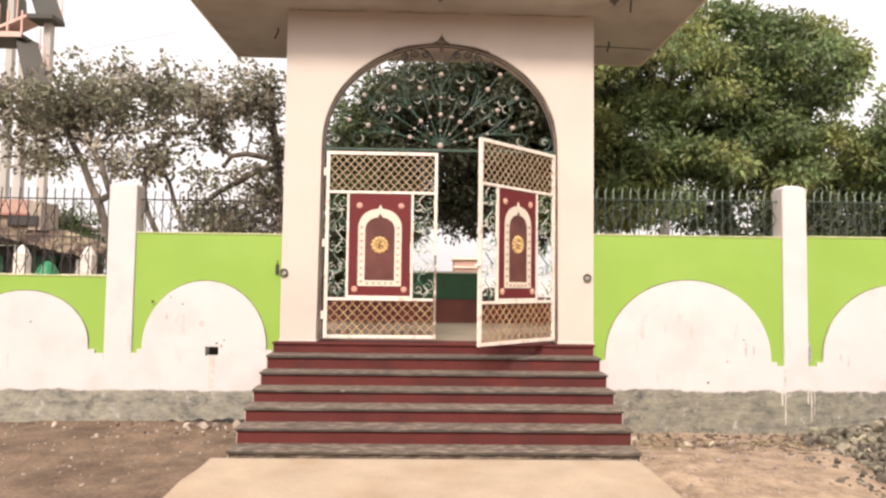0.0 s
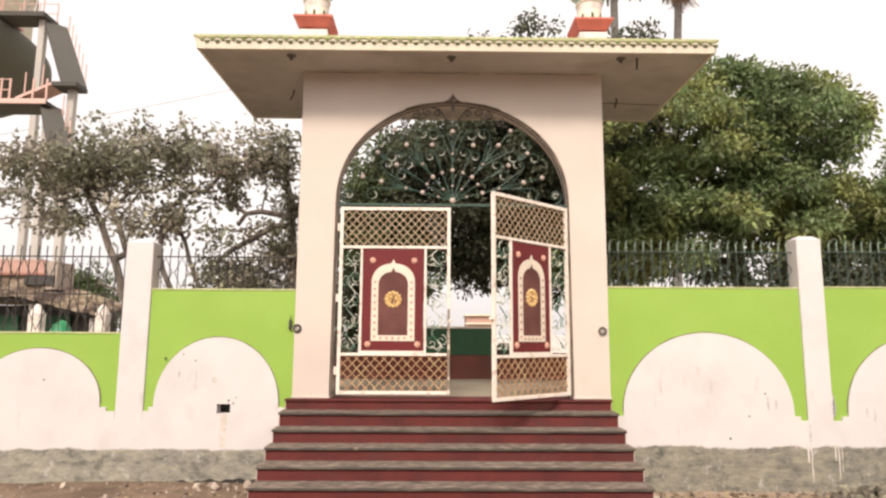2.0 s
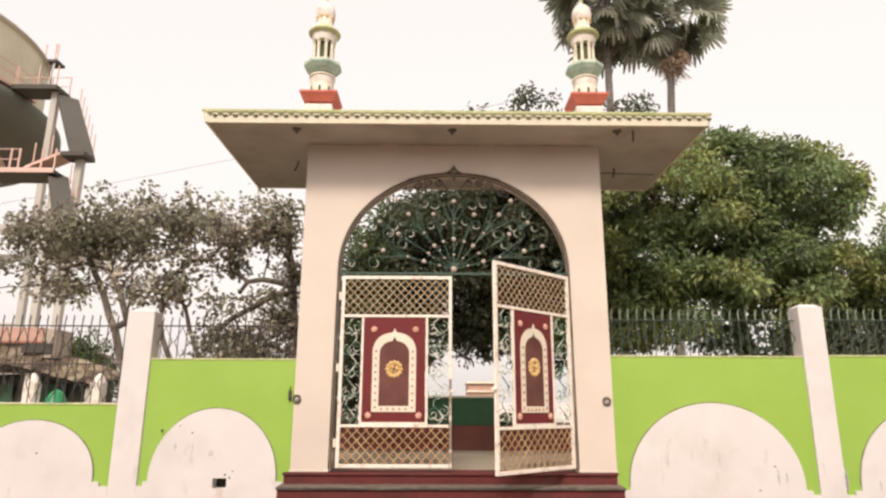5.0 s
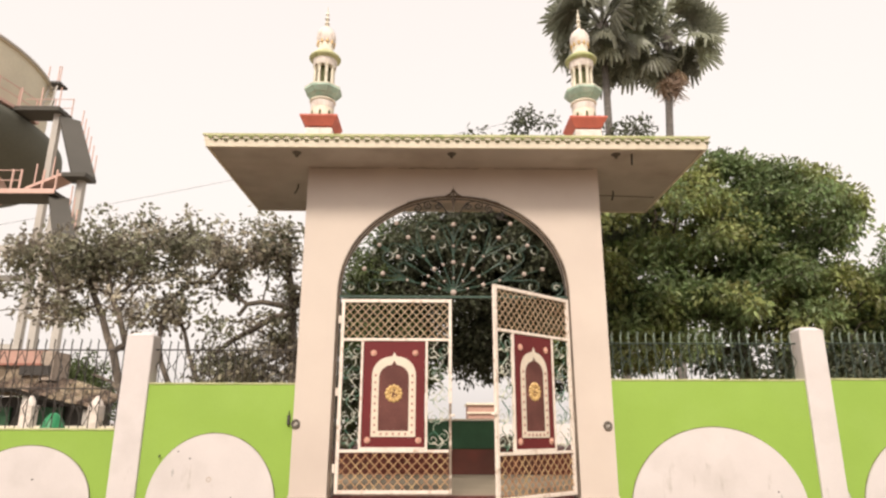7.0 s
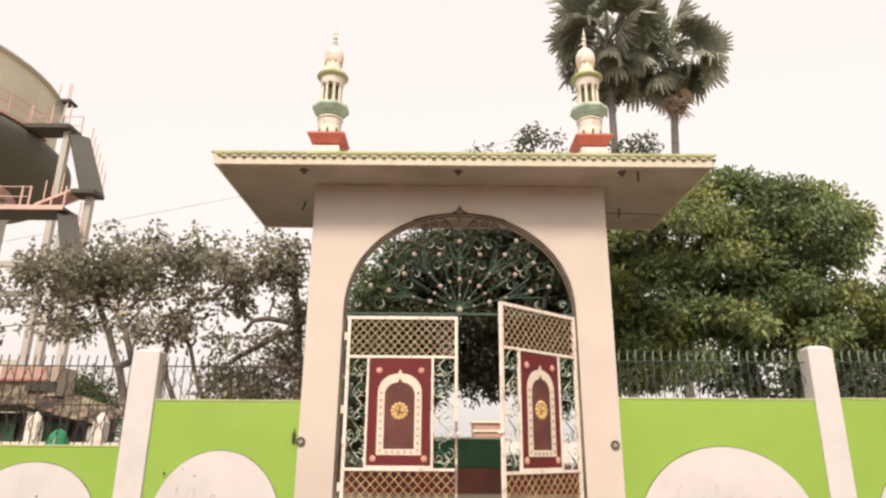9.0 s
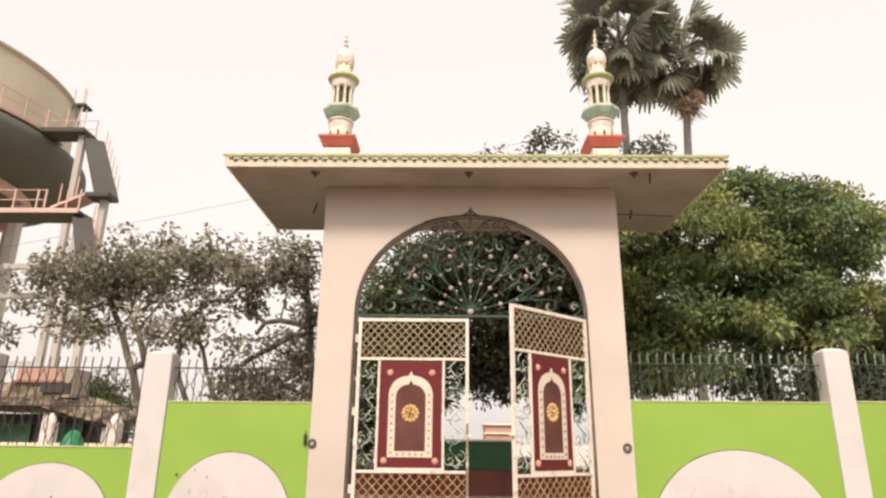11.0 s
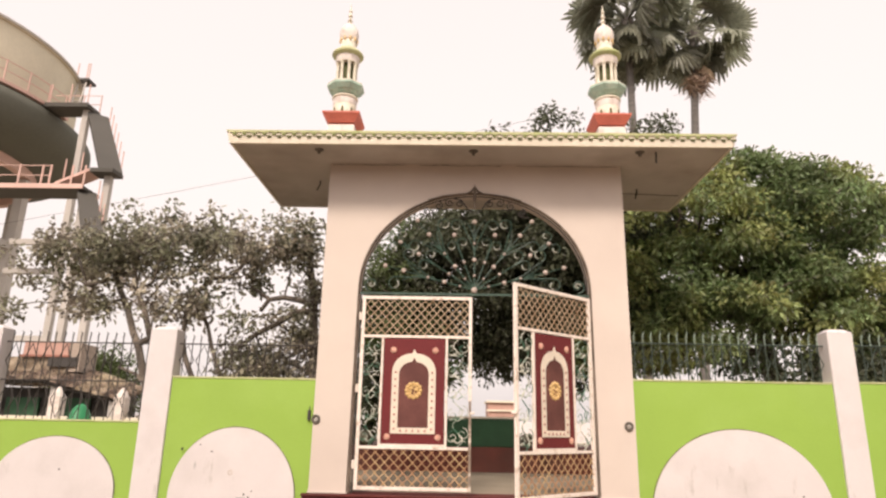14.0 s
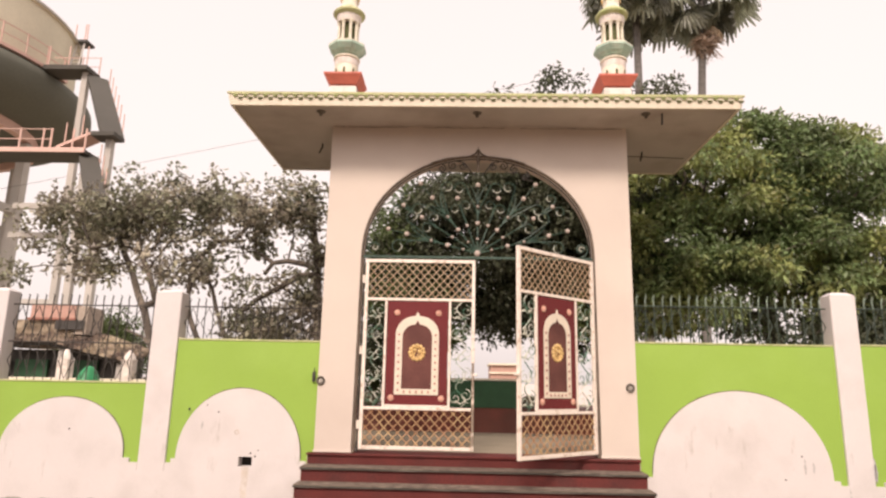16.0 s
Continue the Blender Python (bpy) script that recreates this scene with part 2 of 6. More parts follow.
COURT = material("court_floor", (0.30, 0.255, 0.19), 0.9, vary=0.1, scale=1.5, fine=30)
DEEP_GREEN = material("deep_green_wall", (0.026, 0.095, 0.042), 0.6, vary=0.1)
RUST_WALL = material("rust_red_plinth", (0.185, 0.052, 0.036), 0.7, vary=0.18, scale=2, second=(0.13, 0.05, 0.036), amount=0.55, second_scale=1.2)
SHED_ROOF = material("shed_roof", (0.14, 0.098, 0.072), 0.9, vary=0.35, scale=6, second=(0.29, 0.225, 0.175), amount=0.56, second_scale=5, per_island=0.5, per_object=0.2)
PINK_WALL = material("pink_wall", (0.44, 0.27, 0.22), 0.85, vary=0.08)
FADED_RED = material("faded_red_roof", (0.30, 0.135, 0.10), 0.85, vary=0.2, scale=3)
TWIG = material("dry_litter", (0.20, 0.147, 0.10), 0.9, vary=0.2, per_island=0.75)
TARP = material("green_sheet", (0.012, 0.20, 0.075), 0.5, vary=0.12)


def ground_material():
    """Dark damp soil towards one side, dry tan dirt towards the other, with grit and pale crumbs in it."""
    m = material("bare_earth", (0.165, 0.112, 0.074), 0.95, vary=0.32, scale=3.5, fine=28, bump=0.5, depth=0.02, second=(0.105, 0.068, 0.044), amount=0.55, second_scale=1.4)
    n, l = m.node_tree.nodes, m.node_tree.links
    bsdf = n["Principled BSDF"]
    damp = bsdf.inputs["Base Color"].links[0].from_socket
    geo = n.new("ShaderNodeNewGeometry")
    sep = n.new("ShaderNodeSeparateXYZ")
    l.new(geo.outputs["Position"], sep.inputs[0])
    wob = n.new("ShaderNodeTexNoise")
    wob.inputs["Scale"].default_value, wob.inputs["Detail"].default_value = 1.3, 8.0
    l.new(geo.outputs["Position"], wob.inputs["Vector"])
    add = n.new("ShaderNodeMath")
    add.operation = "MULTIPLY_ADD"
    l.new(wob.outputs["Fac"], add.inputs[0])
    add.inputs[1].default_value = 3.0
    l.new(sep.outputs["X"], add.inputs[2])
    side = n.new("ShaderNodeMapRange")
    for i, x in enumerate((-0.6, 1.4, 0, 1)):
        side.inputs[i + 1].default_value = x
    l.new(add.outputs[0], side.inputs[0])
    grit = n.new("ShaderNodeTexNoise")
    grit.inputs["Scale"].default_value, grit.inputs["Detail"].default_value, grit.inputs["Roughness"].default_value = 2.4, 14.0, 0.82
    l.new(geo.outputs["Position"], grit.inputs["Vector"])
    ramp = n.new("ShaderNodeValToRGB")
    ramp.color_ramp.elements[0].position, ramp.color_ramp.elements[1].position = 0.41, 0.61
    ramp.color_ramp.elements[0].color, ramp.color_ramp.elements[1].color = (0.19, 0.132, 0.088, 1), (0.45, 0.335, 0.235, 1)
    l.new(grit.outputs["Fac"], ramp.inputs[0])
    mix = n.new("ShaderNodeMix")
    mix.data_type = "RGBA"
    l.new(side.outputs[0], mix.inputs["Factor"])
    l.new(damp, mix.inputs["A"])
    l.new(ramp.outputs[0], mix.inputs["B"])
    l.new(mix.outputs["Result"], bsdf.inputs["Base Color"])
    return m


EARTH = ground_material()


# ---- building helpers ----
def origin(ob):
    at = Vector((0, 0, 0))
    while ob:
        at += ob.location
        ob = ob.parent
    return at


def thing(name, label, category, at, group="", kind=""):
    ob = new(name)
    ob.location = at
    ob.empty_display_size = 0.2
    return tagged(ob, label, category, group, kind)


def part(name, bm, mat, parent, label="", smooth=False, kind=""):
    """Links a bmesh, given in world metres, as one mesh under its parent."""
    at = origin(parent)
    if at.length:
        bmesh.ops.translate(bm, verts=bm.verts, vec=-at)
    me = bpy.data.meshes.new(name)
    bm.to_mesh(me)
    bm.free()
    me.materials.append(mat)
    if smooth:
        me.polygons.foreach_set("use_smooth", [True] * len(me.polygons))
    ob = new(name, me)
    ob.parent = parent
    return tagged(ob, label, kind=kind)


def single(name, bm, mat, label, category, group="", kind="", smooth=False):
    """A thing of one mesh, with its origin at the middle of its foot."""
    lo = Vector([min(v.co[i] for v in bm.verts) for i in range(3)])
    hi = Vector([max(v.co[i] for v in bm.verts) for i in range(3)])
    at = Vector(((lo.x + hi.x) / 2, (lo.y + hi.y) / 2, lo.z))
    bmesh.ops.translate(bm, verts=bm.verts, vec=-at)
    me = bpy.data.meshes.new(name)
    bm.to_mesh(me)
    bm.free()
    me.materials.append(mat)
    if smooth:
        me.polygons.foreach_set("use_smooth", [True] * len(me.polygons))
    ob = new(name, me)
    ob.location = at
    return tagged(ob, label, category, group, kind)


def mesh_part(name, verts, faces, mat, parent, label="", kind="", smooth=False):
    """As part(), from lists; for meshes of very many pieces."""
    at = np.array(origin(parent))
    me = bpy.data.meshes.new(name)
    me.from_pydata((np.asarray(verts) - at).tolist(), [], faces)
    me.materials.append(mat)
    if smooth:
        me.polygons.foreach_set("use_smooth", [True] * len(me.polygons))
    ob = new(name, me)
    ob.parent = parent
    return tagged(ob, label, kind=kind)


def box(bm, x0, x1, y0, y1, z0, z1, bevel=0.0):
    made = bmesh.ops.create_cube(bm, size=1.0, matrix=Matrix.LocRotScale(((x0 + x1) / 2, (y0 + y1) / 2, (z0 + z1) / 2), None, (x1 - x0, y1 - y0, z1 - z0)))
    if bevel:
        edges = {e for v in made["verts"] for e in v.link_edges}
        bmesh.ops.bevel(bm, geom=list(edges), offset=bevel, segments=2, affect="EDGES", profile=0.5)
    return bm


def boxed(*args, bevel=0.0):
    return box(bmesh.new(), *args, bevel=bevel)


def prism(bm, outline, y0, y1):
    """An outline of (x, z) pushed from y0 to y1."""
    front = [bm.verts.new((x, y0, z)) for x, z in outline]
    back = [bm.verts.new((x, y1, z)) for x, z in outline]
    n = len(outline)
    bm.faces.new(front)
    bm.faces.new(back[::-1])
    for i in range(n):
        bm.faces.new((front[i], back[i], back[(i + 1) % n], front[(i + 1) % n]))
    bmesh.ops.recalc_face_normals(bm, faces=bm.faces)
    return bm


def tube(bm, points, radius, sides=6, closed=False):
    """A round bar along points; radius is one number or one for each point."""
    pts = [Vector(p) for p in points]
    n = len(pts)
    rings, side = [], None
    for i, p in enumerate(pts):
        if closed:
            d = pts[(i + 1) % n] - pts[i - 1]
        else:
            d = pts[min(i + 1, n - 1)] - pts[max(i - 1, 0)]
        d.normalize()
        if side is None:
            side = d.orthogonal().normalized()
        side = (side - d * side.dot(d)).normalized()
        up = d.cross(side)
        r = radius[i] if isinstance(radius, (list, tuple)) else radius
        rings.append([bm.verts.new(p + (side * math.cos(2 * math.pi * k / sides) + up * math.sin(2 * math.pi * k / sides)) * r) for k in range(sides)])
    for i in range(n if closed else n - 1):
        a, b = rings[i], rings[(i + 1) % n]
        for k in range(sides):
            bm.faces.new((a[k], a[(k + 1) % sides], b[(k + 1) % sides], b[k]))
    if not closed:
        bm.faces.new(rings[0][::-1])
        bm.faces.new(rings[-1])
    return bm


def lathe(bm, profile, centre, sides=24, turn=0.0):
    """A turned body: profile of (radius, z) about the upright through centre (x, y)."""
    rings = []
    for r, z in profile:
        rings.append([bm.verts.new((centre[0] + r * math.cos(turn + 2 * math.pi * k / sides), centre[1] + r * math.sin(turn + 2 * math.pi * k / sides), z)) for k in range(sides)])
    for a, b in zip(rings, rings[1:]):
        for k in range(sides):
            bm.faces.new((a[k], a[(k + 1) % sides], b[(k + 1) % sides], b[k]))
    bm.faces.new(rings[0][::-1])
    bm.faces.new(rings[-1])
    return bm


def knob(bm, x, y, z, r, thick=0.02, sides=12):
    """A low round boss that faces the street."""
    rings = []
    for rr, yy in ((r, y + thick / 2), (r, y - thick * 0.2), (r * 0.72, y - thick), (r * 0.3, y - thick * 1.25)):
        rings.append([bm.verts.new((x + rr * math.cos(2 * math.pi * k / sides), yy, z + rr * math.sin(2 * math.pi * k / sides))) for k in range(sides)])
    for a, b in zip(rings, rings[1:]):
        for k in range(sides):
            bm.faces.new((a[k], b[k], b[(k + 1) % sides], a[(k + 1) % sides]))
    bm.faces.new(rings[0])
    bm.faces.new(rings[-1][::-1])
    bmesh.ops.recalc_face_normals(bm, faces=bm.faces)
    return bm


def spiral(cx, cz, r0, r1, a0, turns, y, n=14):
    """Points of a flat scroll in the plane y."""
    return [(cx + (r0 + (r1 - r0) * i / n) * math.cos(a0 + turns * 2 * math.pi * i / n), y, cz + (r0 + (r1 - r0) * i / n) * math.sin(a0 + turns * 2 * math.pi * i / n)) for i in range(n + 1)]


# ---- ground ----
GX = 0.178          # the middle of the gate
FACE = 8.10         # the front of the gate
FLOOR = 0.97        # the landing and the court behind


def ground_height(x, y):
    h = 0.030 * noise.noise(Vector((x * 0.9, y * 0.9, 0))) + 0.014 * noise.noise(Vector((x * 3.5, y * 3.5, 4)))
    if y > 6.4:
        w = min(1.0, (y - 6.4) / 1.4)
        h += w * (-0.13 if x > GX + 1.9 else (-0.02 if x < GX - 1.9 else -0.1))
    if -2.1 < x < 2.3 and y < 6.6:
        h = min(h, -0.02) - 0.02
    return h - 0.005


def build_ground():
    xs = [-2000, -300, -60, -20] + [-9 + 0.15 * i for i in range(121)] + [20, 60, 300, 2000]
    ys = [-2000, -300, -60, -15, -4, 0, 2] + [3 + 0.15 * i for i in range(37)] + [9, 14, 40, 300, 2000]
    verts, faces = [], []
    for y in ys:
        for x in xs:
            inside = -9 <= x <= 9 and 3 <= y <= 8.5
            verts.append((x, y, ground_height(x, y) if inside else -0.03))
    w = len(xs)
    for j in range(len(ys) - 1):
        for i in range(w - 1):
            faces.append((j * w + i, j * w + i + 1, (j + 1) * w + i + 1, (j + 1) * w + i))
    me = bpy.data.meshes.new("ground")
    me.from_pydata(verts, [], faces)
    me.polygons.foreach_set("use_smooth", [True] * len(me.polygons))
    me.materials.append(EARTH)
    tagged(new("ground", me), "bare earth ground, dark and damp to dry tan", "ground", kind="structure")


build_ground()


def build_path():
    bm = bmesh.new()
    left, right = [], []
    n = 40
    for i in range(n + 1):
        y = 6.36 - 14.3 * i / n
        left.append(bm.verts.new((-2.03 + 0.05 * noise.noise(Vector((0, y * 1.7, 1))), y, 0.004)))
        right.append(bm.verts.new((2.12 + 0.05 * noise.noise(Vector((5, y * 1.7, 1))), y, 0.004)))
    for i in range(n):
        bm.faces.new((left[i], left[i + 1], right[i + 1], right[i]))
    made = bmesh.ops.extrude_face_region(bm, geom=bm.faces[:])
    bmesh.ops.translate(bm, verts=[v for v in made["geom"] if isinstance(v, bmesh.types.BMVert)], vec=(0, 0, -0.12))
    bmesh.ops.recalc_face_normals(bm, faces=bm.faces)
    me = bpy.data.meshes.new("path")
    bm.to_mesh(me)
    bm.free()
    me.materials.append(CONCRETE)
    tagged(new("path", me), "pale sandy concrete path up to the steps", "path", kind="structure")


build_path()

court = boxed(-60, 60, 8.44, 90, -0.2, FLOOR - 0.004)
tagged(single("courtyard_floor", court, COURT, "sandy floor of the raised court behind the gate", "floor"), kind="structure")


# Added wall, never in view: blocks low sky and bounce from behind the camera.
BLOCKER_WALL = material("blocker_wall", (0.20, 0.17, 0.14), 0.9, vary=0.12, scale=1.0, fine=30, second=(0.15, 0.13, 0.11), amount=0.55, second_scale=0.7)
blocker = boxed(-45, 45, -8.3, -8.0, -0.1, 6.8)
tagged(single("wall_across_lane", blocker, BLOCKER_WALL, "unseen added wall behind the camera that blocks low sky light", "wall"), kind="structure")


# ---- boundary wall ----
WALL_Y = 8.16


def raised_field(x0, x1, cx, half, foot, apex, low, y0, y1, hole=None):
    """The whitewashed coat that stands proud of the painted field: a foot along the ground and a round-headed niche with small stepped corners."""
    lx, rx = cx - half, cx + half
    out = [(x0, -0.3)]
    if hole:
        hx0, hx1, hz0, hz1 = hole
        out += [(hx0, -0.3), (hx0, hz0), (hx0, hz1), (hx1, hz1), (hx1, hz0), (hx0 + 0.0004, hz0), (hx0 + 0.0004, -0.3)]
    out += [(x1, -0.3), (x1, low)]
    if x1 - rx > 0.04:
        e = (x1 - rx) * 0.45
        out += [(rx + e, low), (rx + e, low + 0.05), (rx + 0.004, low + 0.05)]
    n = 44
    for i in range(n + 1):
        a = math.pi * i / n
        out.append((cx + half * math.cos(a), foot + (apex - foot) * math.sin(a)))
    if lx - x0 > 0.04:
        e = (lx - x0) * 0.45
        out += [(lx - 0.004, low + 0.05), (lx - e, low + 0.05), (lx - e, low)]
    out += [(x0, low)]
    return prism(bmesh.new(), out, y0, y1)


def wall_run(name, label, mat, bays, hole=None):
    """bays: x0, x1, wall top, niche middle, half width, foot, apex, foot of the paint."""
    wall = thing(name, label, "wall", ((bays[0][0] + bays[-1][1]) / 2, WALL_Y + 0.08, -0.3), kind="structure")
    front = WALL_Y - 0.055
    for x0, x1, top, cx, half, foot, apex, low in bays:
        here = hole if hole and x0 < hole[0] < x1 else None
        bm = bmesh.new()
        if here:
            hx0, hx1, hz0, hz1 = hole
            for a in ((x0, hx0, -0.3, top), (hx1, x1, -0.3, top), (hx0, hx1, -0.3, hz0), (hx0, hx1, hz1, top)):
                box(bm, a[0], a[1], WALL_Y - 0.02, WALL_Y + 0.18, a[2], a[3])
        else:
            box(bm, x0, x1, WALL_Y - 0.02, WALL_Y + 0.18, -0.3, top)
        part("wall_body", bm, mat, wall)
        part("painted_field", boxed(x0 + 0.001, x1 - 0.001, WALL_Y - 0.026, WALL_Y - 0.0201, 0.9 if here else low - 0.02, top - 0.001), LIME, wall, "lime green painted field")
        if here:
            for a, b in ((x0 + 0.001, HOLE[0]), (HOLE[1], x1 - 0.001)):
                part("painted_field", boxed(a, b, WALL_Y - 0.026, WALL_Y - 0.0201, low - 0.02, 0.9), LIME, wall, "lime green painted field")
        part("raised_coat", raised_field(x0, x1, cx, half, foot, apex, low, front, WALL_Y - 0.0262, here), mat, wall, "whitewashed coat with a round niche head")
        n = 60
        rim = [(cx + (half + 0.004) * math.cos(math.pi * i / n), WALL_Y - 0.034 + 0.003 * noise.noise(Vector((i * 0.7, cx, 0))), foot + (apex - foot + 0.004) * math.sin(math.pi * i / n)) for i in range(n + 1)]
        part("grimy_ledge", tube(bmesh.new(), rim, [0.004 + 0.0065 * max(0, noise.noise(Vector((i * 0.35, cx, 5))) + math.sin(math.pi * i / n) - 0.35) for i in range(n + 1)], 5), RIM_DARK, wall, "thin dark line along the niche head")
        part("coping", boxed(x0, x1, WALL_Y - 0.034, WALL_Y + 0.19, top, top + 0.022, bevel=0.006), LIME_TRIM, wall, "thin worn coping")
    return wall


DRIP = material("drip_stain", (0.56, 0.50, 0.44), 0.9, vary=0.08, fine=40, second=(0.64, 0.595, 0.56), amount=0.5, second_scale=9)
SMUDGE = material("water_streak", (0.50, 0.485, 0.475), 0.95, vary=0.25, fine=30)
RIM_DARK = material("rim_dark", (0.16, 0.15, 0.085), 0.95, vary=0.3)
SMUDGES = [(4.14, 1.02, 0.10, 0.20, 2), (5.36, 0.91, 0.09, 0.16, 2), (4.592, 0.70, 0.0, 0.36, 1), (4.905, 1.04, 0.02, 0.26, 2), (-3.18, 1.30, 0.0, 0.16, 1)]
HOLE = (-2.70, -2.535, 0.775, 0.89)
LEFT_BAYS = [(-8.10, -6.20, 1.74, -7.15, 0.79, 0.90, 1.56, 0.80), (-5.855, -3.94, 1.735, -4.912, 0.778, 0.90, 1.553, 0.795),
             (-3.60, -1.79, 2.285, -2.715, 0.762, 0.885, 1.70, 0.80)]
RIGHT_BAYS = [(2.145, 4.585, 2.345, 3.355, 1.058, 0.815, 1.785, 0.715), (4.900, 7.3, 2.36, 6.08, 0.99, 0.815, 1.76, 0.715)]
WALL_LEFT = wall_run("wall_left", "whitewashed boundary wall with lime green fields over round niches, bare grey foot", WHITEWASH, LEFT_BAYS, HOLE)
WALL_RIGHT = wall_run("wall_right", "whitewashed boundary wall with lime green fields over round niches, stained foot", WHITEWASH_R, RIGHT_BAYS)
for x, z, r in ((-2.56, 0.93, 0.014), (-2.50, 0.90, 0.012), (-2.47, 0.97, 0.010), (-3.36, 1.44, 0.018), (-3.14, 1.49, 0.011), (-2.99, 1.41, 0.012), (-4.83, 1.17, 0.012), (4.06, 1.04, 0.012), (3.60, 0.50, 0.016), (3.85, 0.77, 0.010)):
    bm = knob(bmesh.new(), x, WALL_Y - 0.0553, z, r, 0.003, 7)
    for v in bm.verts:
        v.co.x += 0.5 * r * noise.noise(v.co * 60)
        v.co.z += 0.7 * r * noise.noise(v.co * 45)
    part("chip", bm, SHADOW, WALL_LEFT if x < 0 else WALL_RIGHT, "dark chip in the whitewash")
drip = [(-2.61 + s * (0.045 - 0.012 * q + 0.012 * noise.noise(Vector((q * 4.0, s, 1)))), 0.772 - 0.40 * q) for s, qs in ((-1, [k / 12 for k in range(13)]), (1, [1 - k / 12 for k in range(13)])) for q in qs]
part("drip_stain", prism(bmesh.new(), drip, WALL_Y - 0.0565, WALL_Y - 0.0552), DRIP, WALL_LEFT, "pale brown drip stain under the drain hole")
for x, w, end in ((4.592, 0.016, -0.02), (4.925, 0.018, 0.03), (4.55, 0.030, 0.22), (4.965, 0.010, 0.10), (4.885, 0.026, 0.24)):
    run = [(x + s * w * 0.5 * (1 - 0.45 * q) + 0.006 * noise.noise(Vector((q * 5.0, x * 9, s))), 0.43 - (0.43 - end) * q) for s, qs in ((-1, [k / 10 for k in range(11)]), (1, [1 - k / 10 for k in range(11)])) for q in qs]
    part("paint_run", prism(bmesh.new(), run, WALL_Y - 0.0568, WALL_Y - 0.0553), DRIP, WALL_RIGHT, "run of whitewash over the bare cement")
for x, z, w, drop, n in SMUDGES:
    for k in range(n):
        cx = x + w * (k / max(1, n - 1) - 0.5) + 0.01 * noise.noise(Vector((x * 7, k * 3.1, 0)))
        long = drop * (0.6 + 0.4 * abs(math.sin(k * 2.1 + x)))
        streak = [(cx + q * (0.005 + 0.010 * math.sin(math.pi * f)) + 0.008 * noise.noise(Vector((f * 3, x, k))), z - 0.05 * abs(math.sin(k * 1.7)) - long * f) for q, fs in ((-1, [i / 8 for i in range(9)]), (1, [1 - i / 8 for i in range(9)])) for f in fs]
        part("smudge", prism(bmesh.new(), streak, WALL_Y - 0.0566, WALL_Y - 0.0552), SMUDGE, WALL_LEFT if x < 0 else WALL_RIGHT, "grey water streak on the whitewash")
part("bolt_ring", tube(bmesh.new(), [(-2.745 + 0.024 * math.cos(k * math.pi / 6), WALL_Y - 0.056, 1.175 + 0.024 * math.sin(k * math.pi / 6)) for k in range(12)], 0.005, 5, closed=True), STONE, WALL_LEFT)
# earth washed out from under the wall: a flat dark plate paints the hollow's shade
gap = [(-3.25 + 1.42 * k / 40, -0.022 + 0.045 * math.sin(math.pi * k / 40) * (k / 40) + 0.05 * noise.noise(Vector((k * 0.31, 2.0, 0)))) for k in range(41)]
part("washed_out_gap", prism(bmesh.new(), [(-1.83, -0.12), (-3.25, -0.12)] + gap, WALL_Y - 0.060, WALL_Y - 0.056), SHADOW, WALL_LEFT, "dark plate for the shaded gap under the wall's foot")
# near-black block closes the hole and paints the shade inside it
single("drain_hole", boxed(HOLE[0] - 0.004, HOLE[1] + 0.004, WALL_Y + 0.10, WALL_Y + 0.17, HOLE[2] - 0.004, HOLE[3] + 0.004), SHADOW, "near-black plug for the shade inside the square drain hole", "drain hole")


def build_pillar(x0, x1, top, mat):
    bm = bmesh.new()
    y0, y1 = WALL_Y - 0.055, 8.35
    box(bm, x0, x1, y0, y1, 0.70, top - 0.045)
    ring = [bm.verts.new(p) for p in ((x0, y0, top - 0.045), (x1, y0, top - 0.045), (x1, y1, top - 0.045), (x0, y1, top - 0.045))]
    tip = [bm.verts.new(p) for p in ((x0 + 0.07, y0 + 0.07, top), (x1 - 0.07, y0 + 0.07, top), (x1 - 0.07, y1 - 0.07, top), (x0 + 0.07, y1 - 0.07, top))]
    for i in range(4):
        bm.faces.new((ring[i], ring[(i + 1) % 4], tip[(i + 1) % 4], tip[i]))
    bm.faces.new(tip)
    bmesh.ops.remove_doubles(bm, verts=bm.verts, dist=0.001)
    up = [e for e in bm.edges if abs(e.verts[0].co.z - e.verts[1].co.z) > 1]
    bmesh.ops.bevel(bm, geom=up, offset=0.012, segments=2, affect="EDGES", profile=0.5)
    return single("wall_pillar", bm, mat, "whitewashed square pillar with a low pointed cap", "pillar", "pillars of the boundary wall")


def build_foot(x0, x1, mat, owner):
    part("pillar_foot", boxed(x0, x1, WALL_Y - 0.055, WALL_Y + 0.18, -0.3, 0.70), mat, owner)


for x0, x1, top, mat in ((-6.20, -5.855, 2.92, WHITEWASH), (-3.94, -3.60, 2.93, WHITEWASH), (4.585, 4.900, 3.03, WHITEWASH_R)):
    build_pillar(x0, x1, top, mat)
    build_foot(x0, x1, mat, WALL_LEFT if x0 < 0 else WALL_RIGHT)


